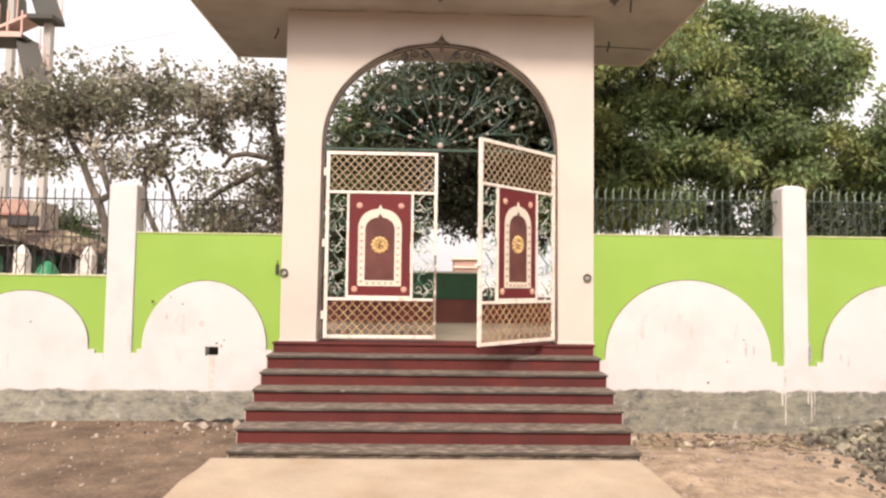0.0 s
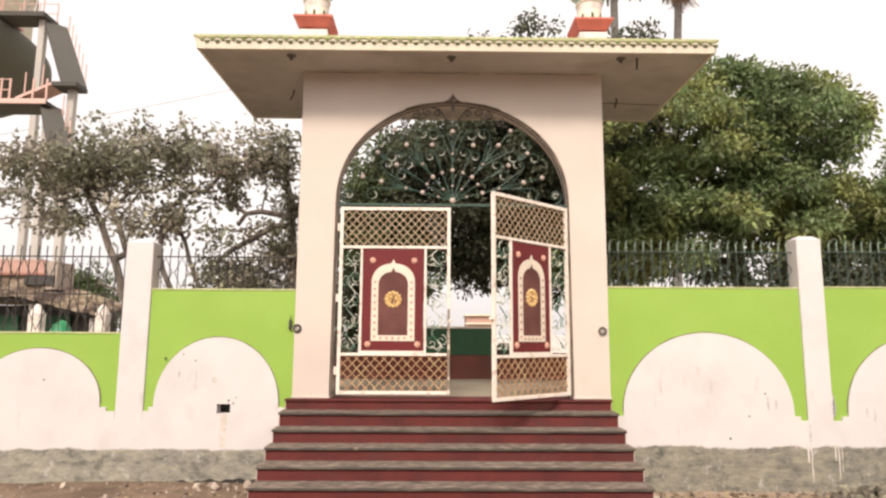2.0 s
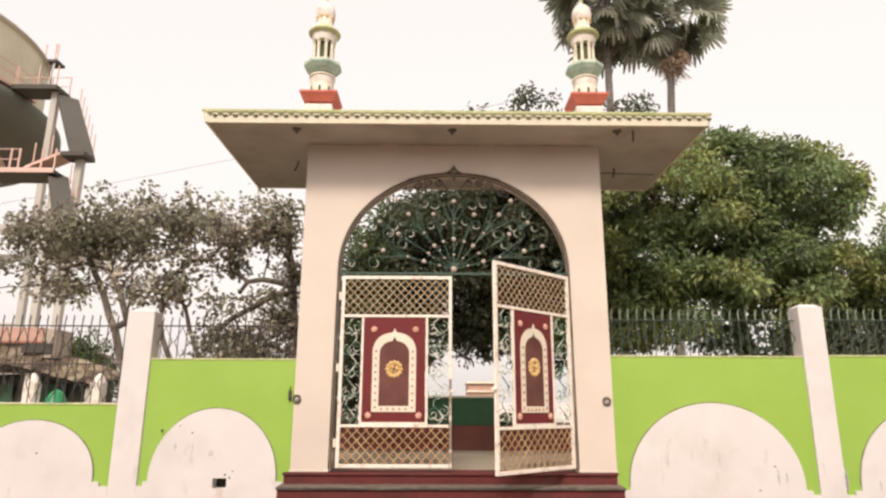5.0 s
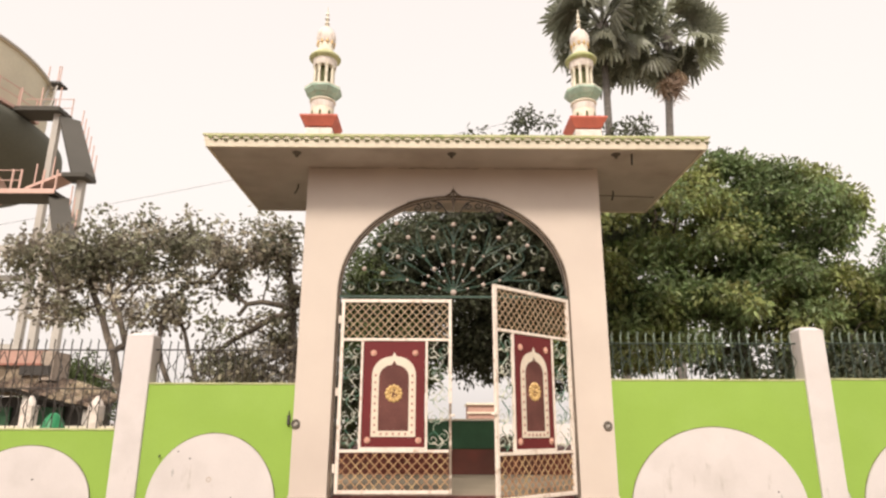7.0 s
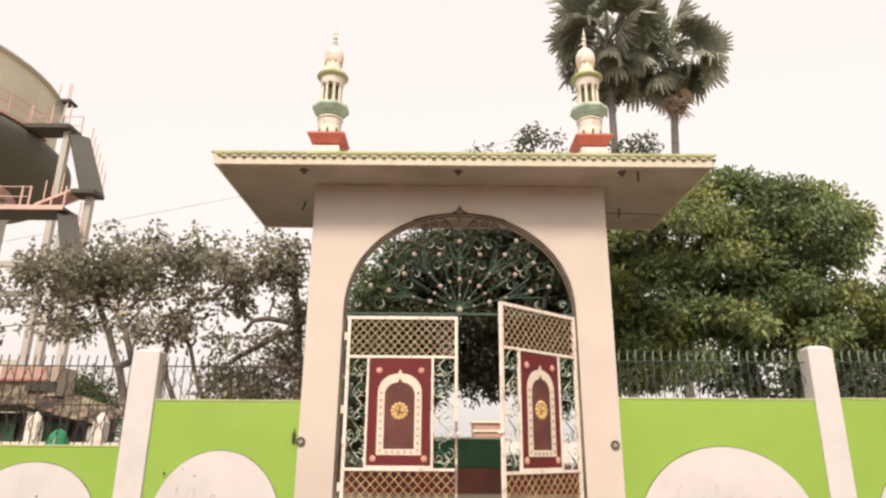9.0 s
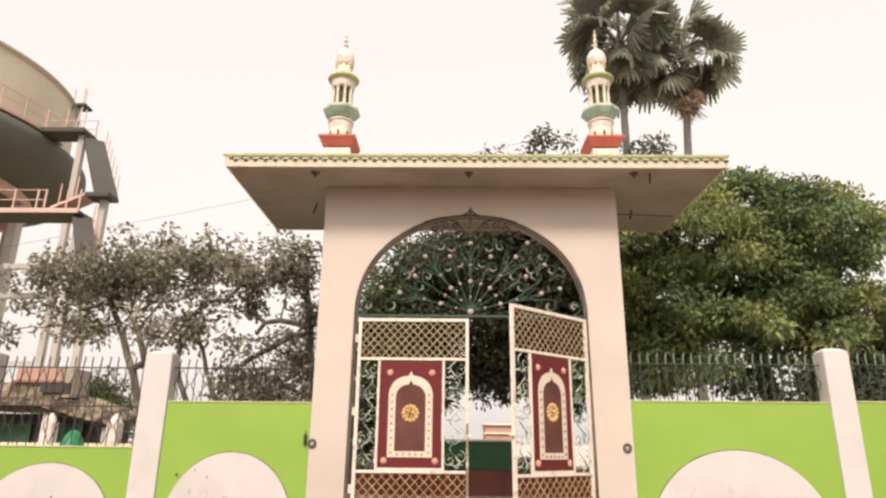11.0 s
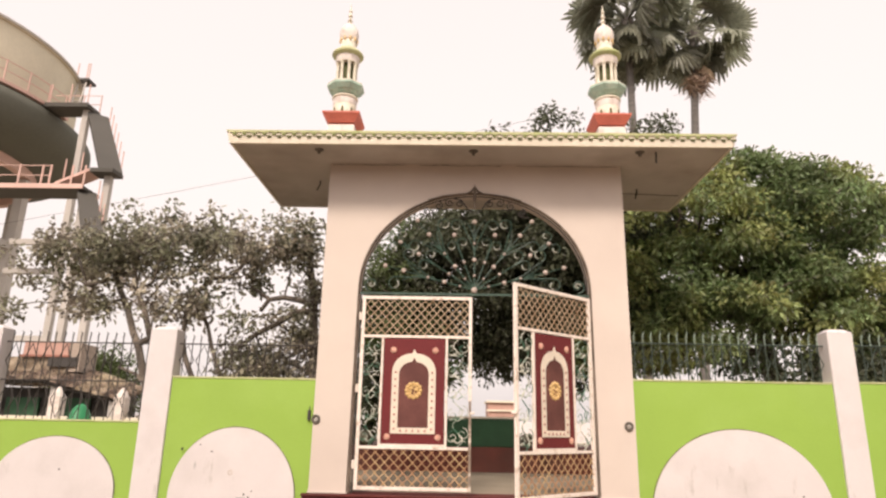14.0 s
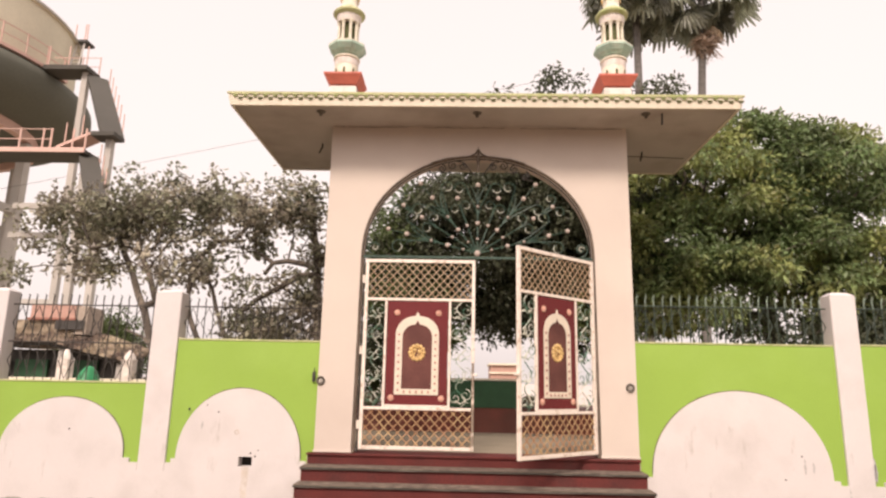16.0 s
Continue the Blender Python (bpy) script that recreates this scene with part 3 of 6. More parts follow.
# ---- fence on the wall ----
def build_fence(x0, x1, base, bar, top, mat, lower=None):
    """Upright rods with bent points, two rails and a row of lozenges between them."""
    y = WALL_Y + 0.07
    f = thing("wall_fence", "iron fence of pointed rods and lozenges on the boundary wall", "fence", ((x0 + x1) / 2, y, base), "fences on the boundary wall")
    n = max(4, round((x1 - x0) / 0.108))
    pitch = (x1 - x0) / n
    for z in ([bar, lower] if lower else [bar]):
        part("rail", tube(bmesh.new(), [(x0 - 0.02, y, z), (x1 + 0.02, y, z)], 0.009, 6), mat, f)
    for i in range(n):
        x = x0 + pitch * (i + 0.5)
        wob = 0.006 * math.sin(i * 2.3)
        part("rod", tube(bmesh.new(), [(x, y, base - 0.01), (x, y, bar)], 0.0068, 6), mat, f)
        part("rod_tip", tube(bmesh.new(), [(x, y, bar), (x + wob, y, top - 0.05), (x + wob + 0.012, y - 0.006, top - 0.02), (x + wob - 0.004, y - 0.018, top)], [0.0068, 0.0085, 0.0080, 0.003], 6), FENCE_TIP_LIT if mat is FENCE_GREEN else mat, f)
    tiers = [(base, lower), (lower, bar)] if lower else [(base, bar)]
    for a, b in tiers:
        for i in range(0, n - 1, 2):
            xa, xb = x0 + pitch * (i + 0.5), x0 + pitch * (i + 1.5)
            mid, zc = (xa + xb) / 2, (a + b) / 2
            hh, ww = (b - a) * 0.46, pitch * 0.86
            part("lozenge", tube(bmesh.new(), [(mid, y - 0.012, zc - hh), (mid - ww, y - 0.012, zc), (mid, y - 0.012, zc + hh), (mid + ww, y - 0.012, zc)], 0.0075, 5, closed=True), mat, f)
    return f


build_fence(-5.84, -3.95, 1.757, 2.715, 2.855, IRON_DARK, lower=2.235)
build_fence(-3.59, -1.80, 2.307, 2.72, 2.835, IRON_DARK)
build_fence(2.16, 4.575, 2.367, 2.825, 2.975, FENCE_GREEN)
build_fence(4.910, 7.2, 2.382, 2.835, 2.99, FENCE_GREEN)
build_fence(-8.05, -6.21, 1.762, 2.715, 2.855, IRON_DARK, lower=2.235)


# ---- steps ----
NOSING = material("dark_nosing", (0.060, 0.052, 0.043), 0.9, vary=0.25, scale=5, fine=50, second=(0.14, 0.12, 0.10), amount=0.6, second_scale=6, stretch=(0.5, 2, 2))


def build_steps():
    steps = thing("steps", "broad red oxide steps with worn grey stone treads", "steps", (GX, 7.2, 0.0))
    edge = [(8.02, 0.965), (7.747, 0.836), (7.48, 0.676), (7.196, 0.527), (6.902, 0.384), (6.621, 0.235), (6.353, 0.078)]
    x0, x1 = -1.845, 2.125
    slab = 0.026
    for i, (y, z) in enumerate(edge):
        back = edge[i - 1][0] if i else 8.44
        foot = edge[i + 1][1] if i + 1 < len(edge) else -0.12
        k = 0.004 * i
        bm = bmesh.new()
        box(bm, x0 - k, x1 + k, y + 0.022, back + 0.04, foot - 0.01, z - slab)
        if i < len(edge) - 1:
            part("riser", bm, RED_OXIDE, steps, "red oxide painted riser")
        else:
            part("footing", bm, TREAD, steps)
        for xa, xb in ((x0 - k - 0.006, x0 - k - 0.0005), (x1 + k + 0.0005, x1 + k + 0.006)):
            part("flank_coat", boxed(xa, xb, y + 0.02, back + 0.02, foot - 0.01, z - slab - 0.001), FACADE, steps, "whitewashed flank")
        bm = bmesh.new()
        box(bm, x0 - k - 0.014, x1 + k + 0.014, y, back + 0.018, z - slab, z)
        long = [e for e in bm.edges if abs(e.verts[0].co.x - e.verts[1].co.x) > 1]
        bmesh.ops.subdivide_edges(bm, edges=long, cuts=60)
        for v in bm.verts:
            if v.co.y < y + 0.01:
                v.co.y += 0.006 * noise.noise(Vector((v.co.x * 4, i * 7.0, 0))) + 0.003 * noise.noise(Vector((v.co.x * 15, i * 7.0, 3)))
                if v.co.z > z - 0.01:
                    v.co.z -= 0.004 + 0.005 * abs(noise.noise(Vector((v.co.x * 9, i * 5.0, 2))))
        part("tread", bm, TREAD if i else RED_OXIDE, steps, "worn grey stone tread" if i else "red oxide landing edge")
        if not i:
            continue
        bm = boxed(x0 - k - 0.012, x1 + k + 0.012, y - 0.004, y + 0.012, z - slab - 0.004, z - 0.009)
        part("nosing", bm, NOSING, steps, "dark dirty nosing")


build_steps()


# ---- gateway ----
SOFFIT_Z = 5.185
ROOF = (GX - 3.13, GX + 3.20, 7.43, 9.93)


def build_gateway():
    gate = thing("gateway", "white arched gateway with a wide flat roof slab", "gateway", (GX, FACE + 0.15, FLOOR - 0.02))
    half, jamb, spring, rise = 1.963, 1.515, 3.42, 1.365
    out = [(GX - half, FLOOR - 0.01), (GX - jamb, FLOOR - 0.01)]
    n = 48
    for i in range(n + 1):
        a = math.pi - math.pi * i / n
        w = jamb - 0.015
        out.append((GX + w * math.cos(a), spring + rise * abs(math.sin(a)) ** 0.92))
    out += [(GX + jamb, FLOOR - 0.01), (GX + half, FLOOR - 0.01), (GX + half, SOFFIT_Z), (GX - half, SOFFIT_Z)]
    bm = bmesh.new()
    prism(bm, out, FACE, FACE + 0.30)
    part("arch_wall", bm, FACADE, gate, "off-white painted wall with a tall round arch")
    for s in (-1, 1):
        cx = GX + s * (jamb + half) / 2
        bm = boxed(cx - (half - jamb) / 2 - 0.012, cx + (half - jamb) / 2 + 0.012, FACE - 0.012, FACE + 0.31, FLOOR - 0.005, FLOOR + 0.022, bevel=0.004)
        part("plinth", bm, FACADE, gate)
    x0, x1, y0, y1 = ROOF
    part("roof_slab", boxed(x0 + 0.02, x1 - 0.02, y0 + 0.02, y1 - 0.02, SOFFIT_Z, SOFFIT_Z + 0.135, bevel=0.006), SOFFIT, gate, "grey-white roof slab with a stained underside, toned down for shade")
    # the edge: a cream board, leaning out, with a scalloped green band on it
    lean = 0.024
    for a, b in (((x0, y0), (x1, y0)), ((x1, y0), (x1, y1)), ((x0, y1), (x0, y0)), ((x1, y1), (x0, y1))):
        a, b = Vector((*a, 0)), Vector((*b, 0))
        d = (b - a).normalized()
        o = Vector((d.y, -d.x, 0))
        bm = bmesh.new()
        prof = [(-0.03, 0.0), (0.0, 0.0), (lean * 0.55, 0.07), (lean, 0.125), (lean, 0.142), (-0.03, 0.142)]
        ring = []
        for e, sgn in ((a, -1), (b, 1)):
            ring.append([bm.verts.new(e + o * p + d * sgn * max(p, 0) + Vector((0, 0, SOFFIT_Z - 0.012 + q))) for p, q in prof])
        for i in range(len(prof)):
            j = (i + 1) % len(prof)
            bm.faces.new((ring[0][i], ring[1][i], ring[1][j], ring[0][j]))
        bm.faces.new(ring[0][::-1])
        bm.faces.new(ring[1])
        bmesh.ops.recalc_face_normals(bm, faces=bm.faces)
        part("fascia", bm, CREAM, gate, "cream fascia board")
        bm = bmesh.new()
        zt = SOFFIT_Z + 0.130
        ring = []
        for e, sgn in ((a, -1), (b, 1)):
            ring.append([bm.verts.new(e + o * p + d * sgn * max(p, 0) + Vector((0, 0, zt + q))) for p, q in ((-0.06, 0.0), (lean + 0.012, 0.0), (lean + 0.014, 0.022), (-0.06, 0.028))])
        for i in range(4):
            bm.faces.new((ring[0][i], ring[1][i], ring[1][(i + 1) % 4], ring[0][(i + 1) % 4]))
        bm.faces.new(ring[0][::-1])
        bm.faces.new(ring[1])
        bmesh.ops.recalc_face_normals(bm, faces=bm.faces)
        part("fascia_cap", bm, LIME_TRIM, gate, "pale green cap of the fascia")
        if abs(d.y) > 0.5:
            continue
        if a.y > y0 + 0.1:
            continue
        length = (b - a).length
        count = round(length / 0.126)
        shape = bpy.data.meshes.new("scallop")
        sb = bmesh.new()
        w = length / count
        pts = [(-w * 0.5, 0.0)] + [(-w * 0.5 + w * k / 8, -0.006 - 0.012 * math.sin(math.pi * k / 8) ** 0.6) for k in range(9)] + [(w * 0.5, 0.0)]
        prism(sb, pts, -0.012, 0.0)
        sb.to_mesh(shape)
        sb.free()
        shape.materials.append(LIME_TRIM)
        tint = bpy.data.meshes.new("notch")
        sb = bmesh.new()
        prism(sb, [(-0.034, -0.050), (0.034, -0.050), (0.019, -0.080), (-0.019, -0.080)], -0.010, 0.0)
        sb.to_mesh(tint)
        sb.free()
        tint.materials.append(OLIVE)
        high = bpy.data.meshes.new("upper_notch")
        sb = bmesh.new()
        prism(sb, [(-0.026, -0.022), (0.026, -0.022), (0.018, -0.046), (-0.018, -0.046)], -0.016, 0.0)
        sb.to_mesh(high)
        sb.free()
        high.materials.append(MOSS)
        base = origin(gate)
        for k in range(count):
            for me, shift, name in ((shape, 0.5, "scallop"), (high, 0.5, "upper_notch"), (tint, 1.0, "notch")):
                ob = new(name, me)
                ob.parent = gate
                tiltm = Matrix.Rotation(radians(10), 4, "X")
                ob.matrix_basis = Matrix.Translation(Vector((a.x + w * (k + shift), y0 - lean - 0.004, zt + 0.004)) - base) @ tiltm
    # a hairline crack where the wall meets the slab
    for x0, x1 in ((GX - 1.93, GX - 0.95), (GX - 0.75, GX + 0.35), (GX + 0.55, GX + 1.90)):
        n = 24
        part("joint_crack", tube(bmesh.new(), [(x0 + (x1 - x0) * k / n, FACE - 0.001, SOFFIT_Z - 0.016 + 0.010 * noise.noise(Vector((k * 0.5, x0, 0)))) for k in range(n + 1)], [0.002 + 0.006 * abs(noise.noise(Vector((k * 0.8, x0, 4)))) for k in range(n + 1)], 5), IRON_GREY, gate, "dark crack under the slab")
    return gate


build_gateway()
for x, y in ((-1.85, 7.64), (0.146, 7.645), (2.27, 7.63)):
    bm = bmesh.new()
    lathe(bm, [(0.062, SOFFIT_Z), (0.055, SOFFIT_Z - 0.012), (0.026, SOFFIT_Z - 0.024), (0.018, SOFFIT_Z - 0.045), (0.024, SOFFIT_Z - 0.056)][::-1], (x, y), 10)
    single("ceiling_hook", bm, IRON_GREY, "dark stained lamp hook under the roof slab", "hook", "hooks under the roof")
for x, y, dx in ((-2.06, 8.76, 0.05), (2.47, 7.62, 0.0), (2.585, 8.96, 0.02)):
    bm = tube(bmesh.new(), [(x, y, SOFFIT_Z + 0.004), (x, y, SOFFIT_Z - 0.05), (x - dx, y + 0.02, SOFFIT_Z - 0.14)], 0.012, 6)
    single("bent_rod", bm, IRON_DARK, "short bent iron rod in the roof slab", "rod", "rods under the roof")
bm = tube(bmesh.new(), [(1.99, 9.12, SOFFIT_Z - 0.004), (2.6, 9.15, SOFFIT_Z - 0.005), (3.28, 9.21, SOFFIT_Z - 0.004)], 0.008, 5)
single("conduit", bm, IRON_GREY, "thin grey conduit under the roof slab", "conduit")


def build_fixing(x, z):
    bm = bmesh.new()
    tube(bm, [(x + 0.042 * math.cos(2 * math.pi * k / 16), FACE - 0.012, z + 0.042 * math.sin(2 * math.pi * k / 16)) for k in range(16)], 0.014, 6, closed=True)
    fixing = thing("wall_fixing", "small round grey fixing on the gate column", "fixing", (x, FACE, z - 0.05), "round fixings on the columns")
    part("ring", bm, IRON_GREY, fixing, "dark grey ring")
    part("socket", knob(bmesh.new(), x + 0.006, FACE + 0.001, z, 0.026, 0.012), TANK_GREY, fixing, "pale centre")


build_fixing(-1.750, 1.815)
build_fixing(2.060, 1.80)
bm = bmesh.new()
box(bm, -1.86, -1.825, WALL_Y - 0.06, WALL_Y - 0.028, 1.80, 1.92, bevel=0.006)
tube(bm, [(-1.842, WALL_Y - 0.05, 1.92), (-1.835, WALL_Y - 0.06, 1.97)], 0.006, 5)
single("switch_box", bm, IRON_DARK, "small dark box fixed to the green wall", "box")


# ---- gate leaves ----
LEAF_W, LEAF_LOW, LEAF_TOP = 1.405, 1.012, 3.362


def scroll_column(bm, cx, z0, z1, w):
    """Green leafy ironwork: a wavy stem with scrolls on both sides."""
    n = 5
    tube(bm, [(cx + 0.25 * w * math.sin(i * 1.05), 0.0, z0 + (z1 - z0) * i / 24) for i in range(25)], 0.007, 5)
    for i in range(n):
        z = z0 + (z1 - z0) * (i + 0.5) / n
        for s in (-1, 1):
            r = w * 0.30
            tube(bm, spiral(cx + s * w * 0.24, z + 0.02 * s, r, r * 0.25, math.pi / 2 if s > 0 else math.pi / 2, -s * 1.25, 0.0, 14), 0.0052, 5)
            tube(bm, [(cx, 0.0, z - 0.09), (cx + s * w * 0.2, 0.0, z - 0.05), (cx + s * w * 0.4, 0.0, z - 0.075)], [0.007, 0.009, 0.003], 5)


def ogee(half, z0, zs, zt, n=9):
    """The outline of a pointed niche, from its right foot round to its left foot."""
    pts = [(half, z0), (half, zs)]
    tip = zt - 0.055
    for i in range(1, n + 1):
        a = math.pi / 2 * i / n
        pts.append((half * math.cos(a) ** 0.85 if i < n else 0.028, zs + (tip - zs) * math.sin(a)))
    pts.append((0.0, zt))
    return pts + [(-x, z) for x, z in pts[-2::-1]]


def build_leaf(hinge, turn, s, label, p0=0.302, p1=1.068):
    """s: the way from the hinge to the free edge along x."""
    leaf = thing("gate_leaf", label, "gate", (0, 0, 0), "leaves of the gate")
    W, lo, hi = LEAF_W, LEAF_LOW, LEAF_TOP
    bar = 0.042
    lat_top, lat_low = 2.828, 1.512

    def bars(name, x0, x1, z0, z1, t=0.02, mat=GATE_WHITE, label=""):
        a, b = sorted((s * x0, s * x1))
        part(name, boxed(a, b, -t, t, z0, z1, bevel=0.004), mat, leaf, label)

    bars("stile", 0, bar, lo, hi)
    if s > 0:
        bars("stile", W - bar, W, 2.06, hi)
        bars("worn_stile", W - bar * 0.85, W - bar * 0.12, lo, 2.062, 0.017, WORN_IRON, "grey iron bar with the white paint worn off")
    else:
        bars("stile", W - bar, W, lo, hi)
    for z in (lo, hi - bar, lat_top, lat_low - 0.03):
        bars("rail", bar - 0.001, W - bar + 0.001, z, z + (bar if z in (lo, hi - bar) else 0.034), 0.018)
    narrow = (p1 - p0) / 0.766
    for x in (p0 - 0.036, p1 + 0.006):
        bars("mullion", x, x + 0.030, lat_low + 0.004, lat_top, 0.017)
    # lattices of crossing flat strips
    for z0, z1 in ((lat_top + 0.034, hi - bar), (lo + bar, lat_low - 0.03)):
        x0, x1 = bar, W - bar
        pitch, slope = (0.100, 1.08) if z0 > 2 else (0.113, 1.05)
        for direction in (1, -1):
            y = -0.004 * direction
            rise = (z1 - z0) / slope
            k = -int(rise / pitch) - 1
            while x0 + k * pitch < x1:
                ax = x0 + (k + 0.5) * pitch
                t0, t1 = max(0.0, (x0 - ax) / rise), min(1.0, (x1 - ax) / rise)
                if t1 > t0 + 0.02:
                    pa = (ax + rise * t0, z0 + (z1 - z0) * t0)
                    pb = (ax + rise * t1, z0 + (z1 - z0) * t1)
                    if direction < 0:
                        pa, pb = (pa[0], z0 + z1 - pa[1]), (pb[0], z0 + z1 - pb[1])
                    d = Vector((pb[0] - pa[0], 0, pb[1] - pa[1])).normalized()
                    q = Vector((-d.z, 0, d.x)) * 0.0054
                    vs, bm = [], bmesh.new()
                    for yy in (y - 0.0035, y + 0.0035):
                        for pp, qq in ((pa, q), (pb, q), (pb, -q), (pa, -q)):
                            vs.append(bm.verts.new((s * (pp[0] + qq.x), yy, pp[1] + qq.z)))
                    bm.faces.new(vs[:4])
                    bm.faces.new(vs[4:][::-1])
                    for i in range(4):
                        bm.faces.new((vs[i], vs[4 + i], vs[4 + (i + 1) % 4], vs[(i + 1) % 4]))
                    bmesh.ops.recalc_face_normals(bm, faces=bm.faces)
                    part("lattice_strip", bm, LATTICE if z0 > 2 else LATTICE_LOW, leaf, "dull gold lattice strip" if z0 > 2 else "copper-toned lattice strip")
                k += 1
    # the maroon panel, worked on both faces
    a, b = sorted((s * p0, s * p1))
    panel = part("panel", boxed(a, b, -0.008, 0.008, lat_low + 0.03, lat_top - 0.008, bevel=0.002), MAROON, leaf, "maroon sheet metal panel")
    pc = s * (p0 + p1) / 2
    part("backing", boxed(a - 0.004, b + 0.004, -0.012, 0.012, lat_low + 0.006, lat_low + 0.032), GATE_WHITE, leaf)
    for f in (-1, 1):
        y0 = f * 0.0085
        outer, inner = ogee(0.272 * narrow, 1.665, 2.40, 2.69), ogee(0.186 * narrow, 1.735, 2.37, 2.585)
        bm = bmesh.new()
        rows = []
        for yy in (y0, y0 + f * 0.008):
            rows.append(([bm.verts.new((pc + x, yy, z)) for x, z in outer], [bm.verts.new((pc + x, yy, z)) for x, z in inner]))
        n = len(outer)
        for i in range(n):
            j = (i + 1) % n
            bm.faces.new((rows[1][0][i], rows[1][0][j], rows[1][1][j], rows[1][1][i]))
            bm.faces.new((rows[0][0][i], rows[0][0][j], rows[1][0][j], rows[1][0][i]))
            bm.faces.new((rows[0][1][i], rows[0][1][j], rows[1][1][j], rows[1][1][i]))
        bmesh.ops.recalc_face_normals(bm, faces=bm.faces)
        part("niche_border", bm, BORDER, panel, "cream pointed niche border")
        field = [(pc + x, z) for x, z in inner]
        part("niche_field", prism(bmesh.new(), field, *sorted((y0 + f * 0.0002, y0 + f * 0.003))), UMBER, panel, "dull umber field of the niche")
        # studs along the border
        for z in [1.72 + 0.085 * i for i in range(9)]:
            for side in (-1, 1):
                part("stud", mirrored(knob(bmesh.new(), pc + side * 0.229 * narrow, 0, z, 0.016, 0.009, 8), y0 + f * 0.008, f), STUD, panel)
        for i in range(5):
            part("stud", mirrored(knob(bmesh.new(), pc + (0.075 * i - 0.15) * narrow, 0, 1.70, 0.016, 0.009, 8), y0 + f * 0.008, f), STUD, panel)
        # rosette: a ring of petals round a boss
        bm = bmesh.new()
        for j in range(12):
            an = 2 * math.pi * j / 12
            knob(bm, pc + 0.086 * math.cos(an), 0, 2.18 + 0.086 * math.sin(an), 0.026, 0.014, 8)
        knob(bm, pc + 0.030, 0, 2.192, 0.026, 0.012, 8)
        knob(bm, pc - 0.022, 0, 2.205, 0.023, 0.012, 8)
        knob(bm, pc - 0.030, 0, 2.165, 0.017, 0.012, 8)
        knob(bm, pc + 0.012, 0, 2.150, 0.014, 0.014, 8)
        tube(bm, [(pc + 0.056 * math.cos(j * math.pi / 10), -0.004, 2.18 + 0.056 * math.sin(j * math.pi / 10)) for j in range(20)], 0.008, 5, closed=True)
        part("rosette", mirrored(bm, y0, f), GOLD, panel, "gold flower rosette")
        for dx, z in ((-0.262, 2.675), (0.262, 2.675), (-0.31, 1.625), (0.31, 1.625)):
            bm = bmesh.new()
            for j in range(8):
                knob(bm, pc + dx * narrow + 0.027 * math.cos(j * math.pi / 4), 0, z + 0.027 * math.sin(j * math.pi / 4), 0.014, 0.010, 6)
            knob(bm, pc + dx * narrow, 0, z, 0.022, 0.016, 10)
            part("roundel", mirrored(bm, y0, f), PINK, panel, "small salmon flower")
    # green scrolls beside the panel
    for c, w in (((bar + p0 - 0.036) / 2, p0 - 0.036 - bar), ((p1 + 0.036 + W - bar) / 2, W - bar - p1 - 0.036)):
        bm = bmesh.new()
        scroll_column(bm, s * c, lat_low + 0.01, lat_top - 0.01, w)
        part("scrollwork", bm, IRON_SCROLL, leaf, "green and white leafy iron scrolls")
    # latch and hinges
    part("latch", boxed(*sorted((s * (W - 0.02), s * (W + 0.035))), -0.028, 0.028, 1.905, 1.935, bevel=0.005), GATE_WHITE, leaf, "white painted latch")
    for z in (1.30, 2.2, 3.1):
        bm = bmesh.new()
        lathe(bm, [(0.018, z - 0.05), (0.018, z + 0.05)], (-s * 0.02, 0.0), 10)
        part("hinge", bm, GATE_WHITE, leaf)
    leaf.matrix_basis = pose(hinge[0], hinge[1], 0, 0, 0, turn)
    return leaf


def mirrored(bm, y, f):
    """Moves a relief made about y = 0 onto the plane y, facing -y (f = -1) or +y."""
    for v in bm.verts:
        v.co.y = y + (v.co.y if f < 0 else -v.co.y)
    if f > 0:
        bmesh.ops.reverse_faces(bm, faces=bm.faces)
    return bm


IRON_SCROLL = material("scroll_iron", (0.055, 0.165, 0.105), 0.5, vary=0.2, fine=30, second=(0.56, 0.57, 0.48), amount=0.48, second_scale=9, sharp=0.06)
build_leaf((-1.250, 8.115), 0, 1, "closed white iron gate leaf with a maroon panel and lattices")
build_leaf((1.640, 8.115), 42.5, -1, "white iron gate leaf with a maroon panel, standing open", 0.39, 1.075)


